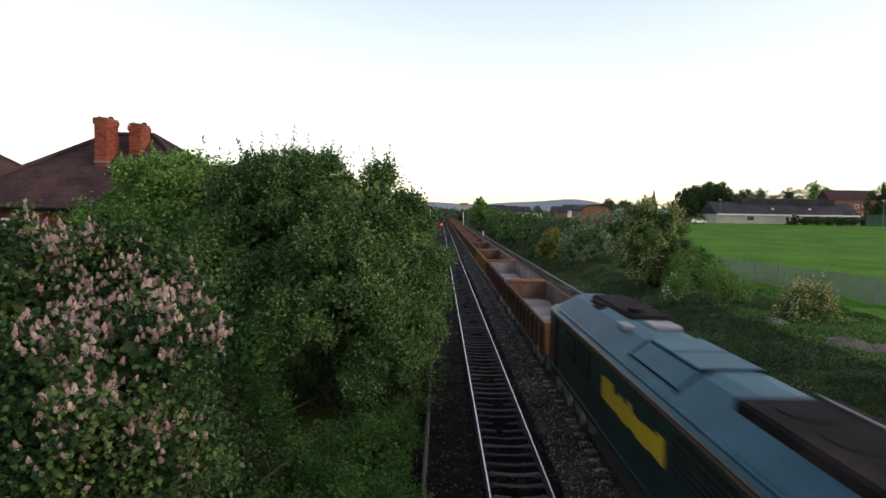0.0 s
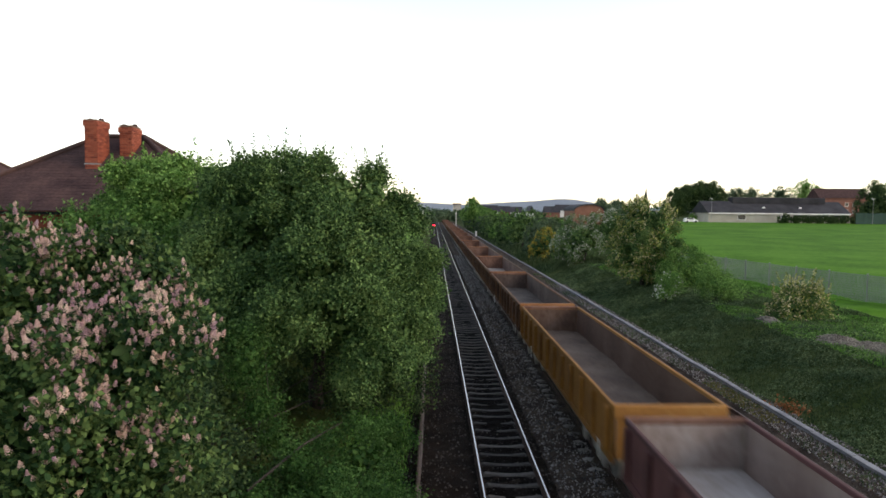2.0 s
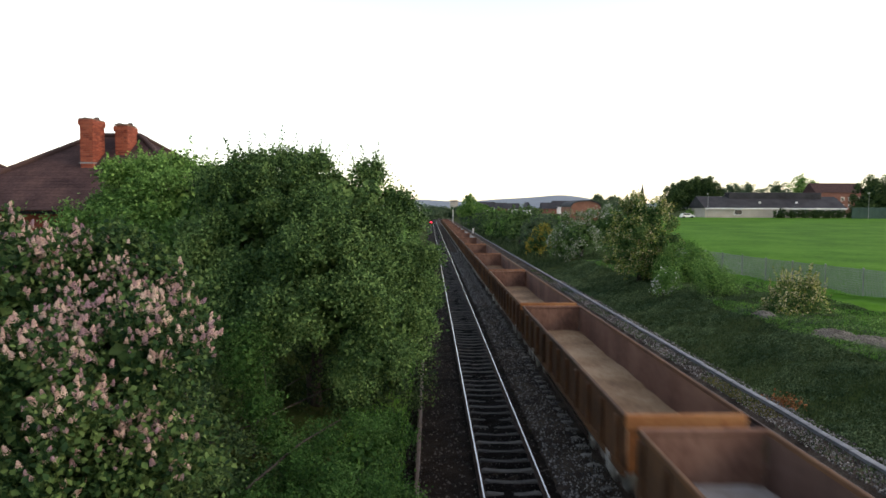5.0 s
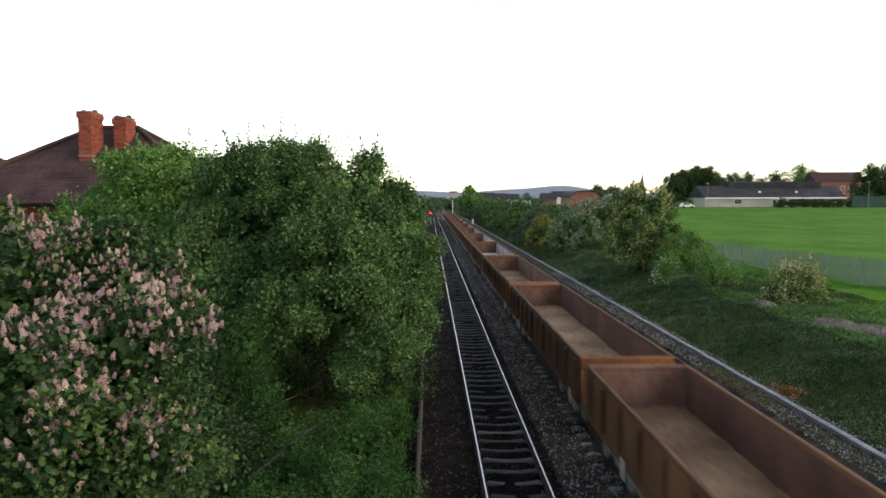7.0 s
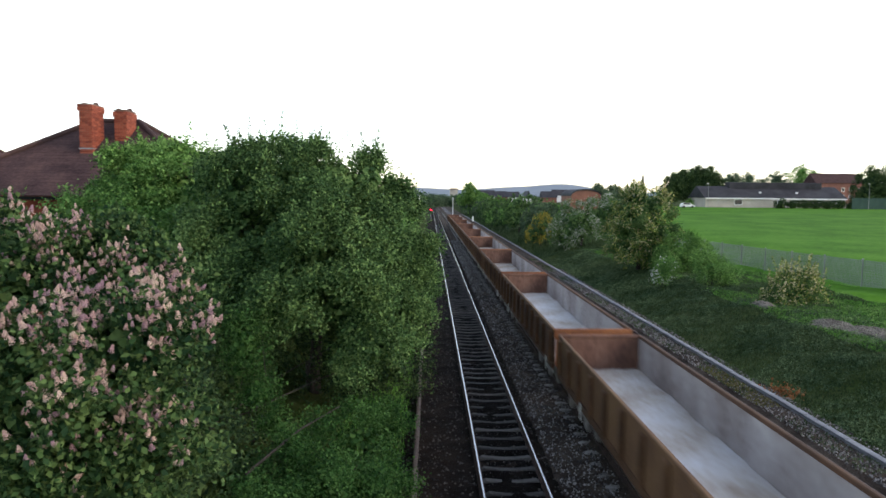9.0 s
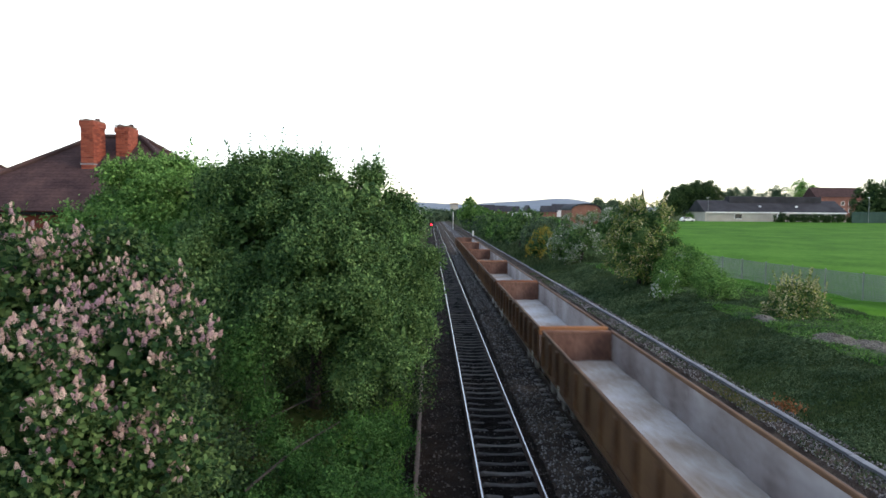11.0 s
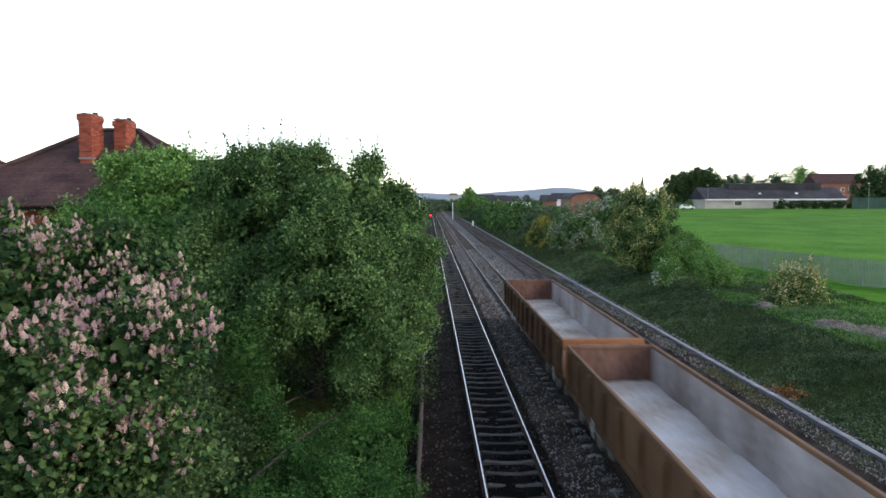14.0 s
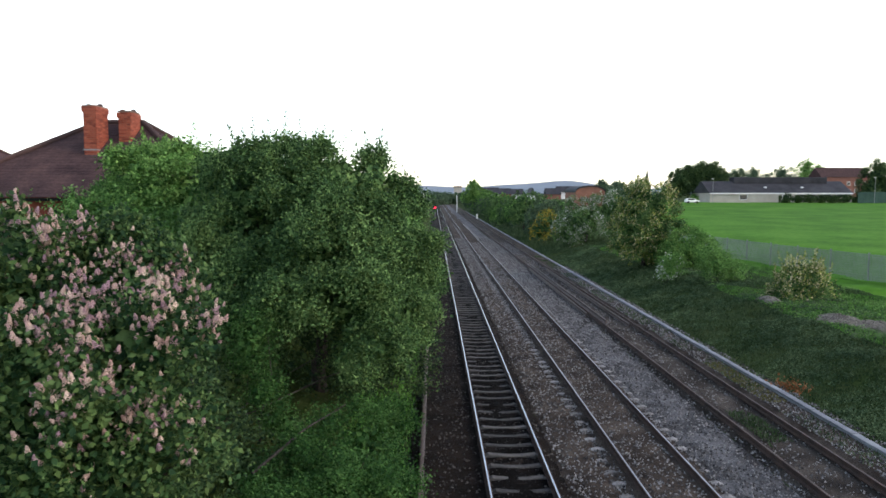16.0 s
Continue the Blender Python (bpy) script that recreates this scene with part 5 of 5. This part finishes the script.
def build_far():
    D = 215.0
    school = gabled("long_building", "long low building with cream walls and grey roof", far_x(1258, D), far_x(1512, D), D, D + 14, 3.3, 6.6, 10.4, "render_cream", "slate",
                    windows=[(-12.2, 1.9, 2.6, 1.7), (1.6, 2.0, 2.2, 1.4)] + [(6 + i * 4.4, 2.4, 2.6, 1.0) for i in range(4)])
    part("upper_roof", boxed(-13, 18, 5.5, 9, 6.2, 8.4, bevel=0.2), M["slate"], school)
    part("fascia", boxed(-23, 23, -0.5, -0.42, 2.9, 3.25), M["white_paint"], school)
    for x in (-4, 8):
        part("roof_light", boxed(x - 0.3, x + 0.3, 2.2, 2.8, 4.8, 5.3), M["white_paint"], school)
    gabled("house", "red brick house with dark roof beyond the field", far_x(1456, 262), far_x(1545, 262), 262, 271, 3.4, 12.8, 16.6, "far_brick", "roof_tile",
           windows=[(x, z, 1.4, 1.5) for x in (1, 4, 7.2) for z in (4.0, 6.8)], category="house")
    shed = thing("shed", "brown brick shed with a shallow curved roof", "shed", "", (far_x(1045, 150), 150, 0.7))
    part("wall", boxed(-3.3, 3.3, 0, 12, -0.5, 5.9), M["far_brick"], shed)
    arch = [(3.3 * math.cos(radians(a)), 5.9 + 1.35 * math.sin(radians(a))) for a in range(0, 181, 15)]
    part("gable", prism(arch, 0, 12), M["far_brick"], shed)
    part("roof", prism([(x * 1.04, z + 0.05) for x, z in arch] + [(x * 1.04, z + 0.28) for x, z in arch[::-1]], -0.25, 12.2), M["slate"], shed)
    gabled("house", "white gabled house far along the line", far_x(940, 260), far_x(948, 260), 262, 272, 1.0, 6.0, 8.6, "white_paint", "slate", along="y", category="house")
    for i, (px, w, d, top) in enumerate(((868, 18, 330, 9.3), (893, 14, 345, 9.0), (915, 14, 360, 8.8), (980, 16, 330, 9.0), (1003, 20, 340, 10.0))):
        gabled("house", "far house with slate roof and pale walls", far_x(px - w / 2 * 1.6, d), far_x(px + w / 2 * 1.6, d), d, d + 8, 0.5, top - 3, top, "white_paint" if i % 2 == 0 else "far_brick", "slate", category="house")
    gabled("apartment_block", "pale far apartment block beyond the railway", far_x(804, 520), far_x(817, 520), 520, 535, 0.5, 11.0, 12.0, "render_cream", "ridge_tile")
    # church spire
    sp = thing("church_spire", "thin grey church spire above the trees", "spire", "", (far_x(1145, 400), 400, 2.5))
    bm = rod(bmesh.new(), (0, 0, 9), (0, 0, 18.6), 1.6, 0.06, 8)
    part("spire", bm, M["slate"], sp)
    part("tower", boxed(-1.8, 1.8, -1.8, 1.8, -0.5, 9.0), M["far_brick"], sp)
    # parked car
    build_car(far_x(1226, 207), 207)
    # lamp posts
    for px, d, top in ((1263, 205, 10.8), (1553, 205, 11.2)):
        lp = thing("lamp_post", "pale lamp post beside the field", "lamp post", "lamp posts", (far_x(px, d), d, 3.3))
        part("pole", rod(bmesh.new(), (0, 0, -0.2), (0, 0, top - 3.3), 0.07, 0.045), M["galvanised"], lp)
        part("lamp_head", boxed(-0.5, 0.15, -0.12, 0.12, top - 3.35, top - 3.2), M["cream_marker"], lp)
    # trees round the field
    for i, (px, d, top, w, mat) in enumerate(((1200, 232, 14.2, 3.2, "leaf_dark"), (1220, 233, 16.0, 3.4, "leaf_dark"), (1243, 234, 17.0, 3.6, "leaf_dark"), (1265, 233, 16.8, 3.2, "leaf_dark"),
                                              (1305, 270, 16.4, 5.2, "leaf_hazed"), (1335, 275, 16.8, 5.6, "leaf_hazed"), (1385, 280, 17.4, 5.4, "leaf_hazed"), (1430, 290, 21.0, 6.2, "leaf_light"),
                                              (1556, 225, 17.0, 4.5, "leaf_dark"), (1590, 225, 18, 5, "leaf_dark"), (1066, 180, 9.3, 3.2, "leaf_hazed"), (1090, 190, 9.4, 3.4, "leaf_hazed"), (1250, 226, 9.5, 2.6, "leaf_light"))):
        x = far_x(px, d)
        tree("field_tree", "dark conifer at the edge of the field" if mat == "leaf_dark" else "leafy tree beyond the field",
             [(x, d, top - w * 1.1, w), (x + w * .5, d, top - w * 1.9, w), (x - w * .5, d, top - w * 2.0, w), (x, d, top - w * 0.5, w * 0.55)], (x, d + 1), M[mat], 800, 16, 0.42, 200 + i, core=0.6, group="trees round the field", limbs=3, spread=0.35)
    # hedge before the long building
    for i in range(9):
        x = far_x(1395, 208) + i * 3.7
        tree("hedge", "clipped dark hedge along the field's far edge", [(x, 208, 4.4, 2.3, 1.0, 1.5 if i else 2.1)], (x, 208.3), M["leaf_dark"], 130, 16, 0.3, 240 + i, category="hedge", group="hedge plants", core=0.5, limbs=2, trunk=0.06, low=-0.4)
    # green boarded fence beside the long building
    f = thing("board_fence", "green boarded fence at the edge of the field", "fence", "", (far_x(1523, 206), 206, 3.4))
    for i in range(44):
        part("board", boxed(i * 0.3, i * 0.3 + 0.27, 0, 0.04, 0, 3.4 + 0.03 * (i % 3)), M["green_paint"], f)
    for i in range(6):
        part("post", boxed(i * 2.6, i * 2.6 + 0.12, 0.05, 0.17, -0.3, 3.5), M["green_paint"], f)
    # woods and gardens between the far houses
    for i in range(16):
        d = 330 + i * 22
        px = (700, 735, 752, 790, 828, 846, 862, 900, 930, 955, 985, 1020, 1045, 770, 715, 880)[i]
        x = far_x(px, d)
        w = 5.0 + (i % 3)
        tree("far_tree", "distant tree among the houses", [(x, d, 2.0, w * 0.9), (x + w, d + 3, 1.4, w * 0.8), (x - w, d + 2, 1.6, w * 0.8), (x, d, 4.5, w * 0.5)], (x, d), M["leaf_hazed"], 320, 14, 0.7, 260 + i, core=0.6, group="distant trees", limbs=3, spread=0.5)
    # hills on the horizon, their haze given by colour alone
    px = np.linspace(300, 1700, 141)
    v, f = [], []
    for i, q in enumerate(px):
        d = 3000.0
        up = 8 + 12 * math.exp(-((q - 998) / 62) ** 2) + 5 * math.exp(-((q - 900) / 120) ** 2) + 4 * math.exp(-((q - 720) / 60) ** 2) + 1.2 * math.sin(q / 23)
        z = 6.5 + up / 1190 * d
        x = far_x(q, d)
        v += [(x, d - 500, -5.0), (x, d, z), (x, d + 700, -5.0)]
        if i:
            o = 3 * i
            f += [(o - 3, o, o + 1, o - 2), (o - 2, o + 1, o + 2, o - 1)]
    tagged(put("backdrop", mesh_of("backdrop", v, f, M["hills"], True)), "low hills on the horizon, distance haze painted blue-grey", "hills", kind="structure")


def build_car(x, y):
    z = float(ground_height(x, y))
    c = thing("car", "pale silver car parked beyond the field", "car", "", (x, y, z))
    body = [(-2.1, 0.3), (2.1, 0.3), (2.1, 0.8), (1.2, 0.95), (0.6, 1.45), (-1.3, 1.45), (-2.0, 0.95)]
    bm = bmesh.new()
    a, b = [bm.verts.new((u, -0.85, w)) for u, w in body], [bm.verts.new((u, 0.85, w)) for u, w in body]
    m = len(body)
    for i in range(m):
        bm.faces.new((a[i], a[(i + 1) % m], b[(i + 1) % m], b[i]))
    bm.faces.new(a), bm.faces.new(b)
    bmesh.ops.recalc_face_normals(bm, faces=bm.faces)
    part("body", bm, M["white_paint"], c)
    part("side_window", boxed(-1.5, 0.6, -0.87, -0.855, 0.98, 1.36), M["glass"], c)
    for wx in (-1.3, 1.3):
        for wy in (-0.8, 0.8):
            part("wheel", rod(bmesh.new(), (wx, wy - 0.1, 0.32), (wx, wy + 0.1, 0.32), 0.32, 0.32, 14), M["black_metal"], c)


build_far()


def signals():
    s = thing("railway_signal", "railway signal showing a red light on a post", "signal", "", (0.25, 180, -0.3))
    part("post", rod(bmesh.new(), (0, 0, 0), (0, 0, 2.4), 0.07), M["galvanised"], s)
    head = part("signal_head", boxed(-0.3, 0.3, -0.1, 0.15, 2.3, 3.5, bevel=0.04), M["black_metal"], s)
    part("lens", rod(bmesh.new(), (0, -0.12, 2.85), (0, -0.16, 2.85), 0.22, 0.22, 16), M["red_lamp"], head, "glowing red lens")
    for x, y, top in ((8.0, 235, 5.8), (-4.0, 260, 8.2), (11.0, 172, 1.2)):
        m = thing("line_post", "white post beside the railway", "post", "lineside posts", (x, y, -0.3))
        part("post", rod(bmesh.new(), (0, 0, 0), (0, 0, top + 0.3), 0.13 if top > 2 else 0.2), M["cream_marker"], m)
        part("cap", boxed(-0.16, 0.16, -0.05, 0.05, top, top + 0.2), M["cream_marker"], m)


signals()


# ---- what moves ----
def motions():
    for ob, y in TRAIN:
        walk(ob, [(t, pose(B, y - SPEED * t - GAIN * t * t, 0)) for t in range(17)])


motions()
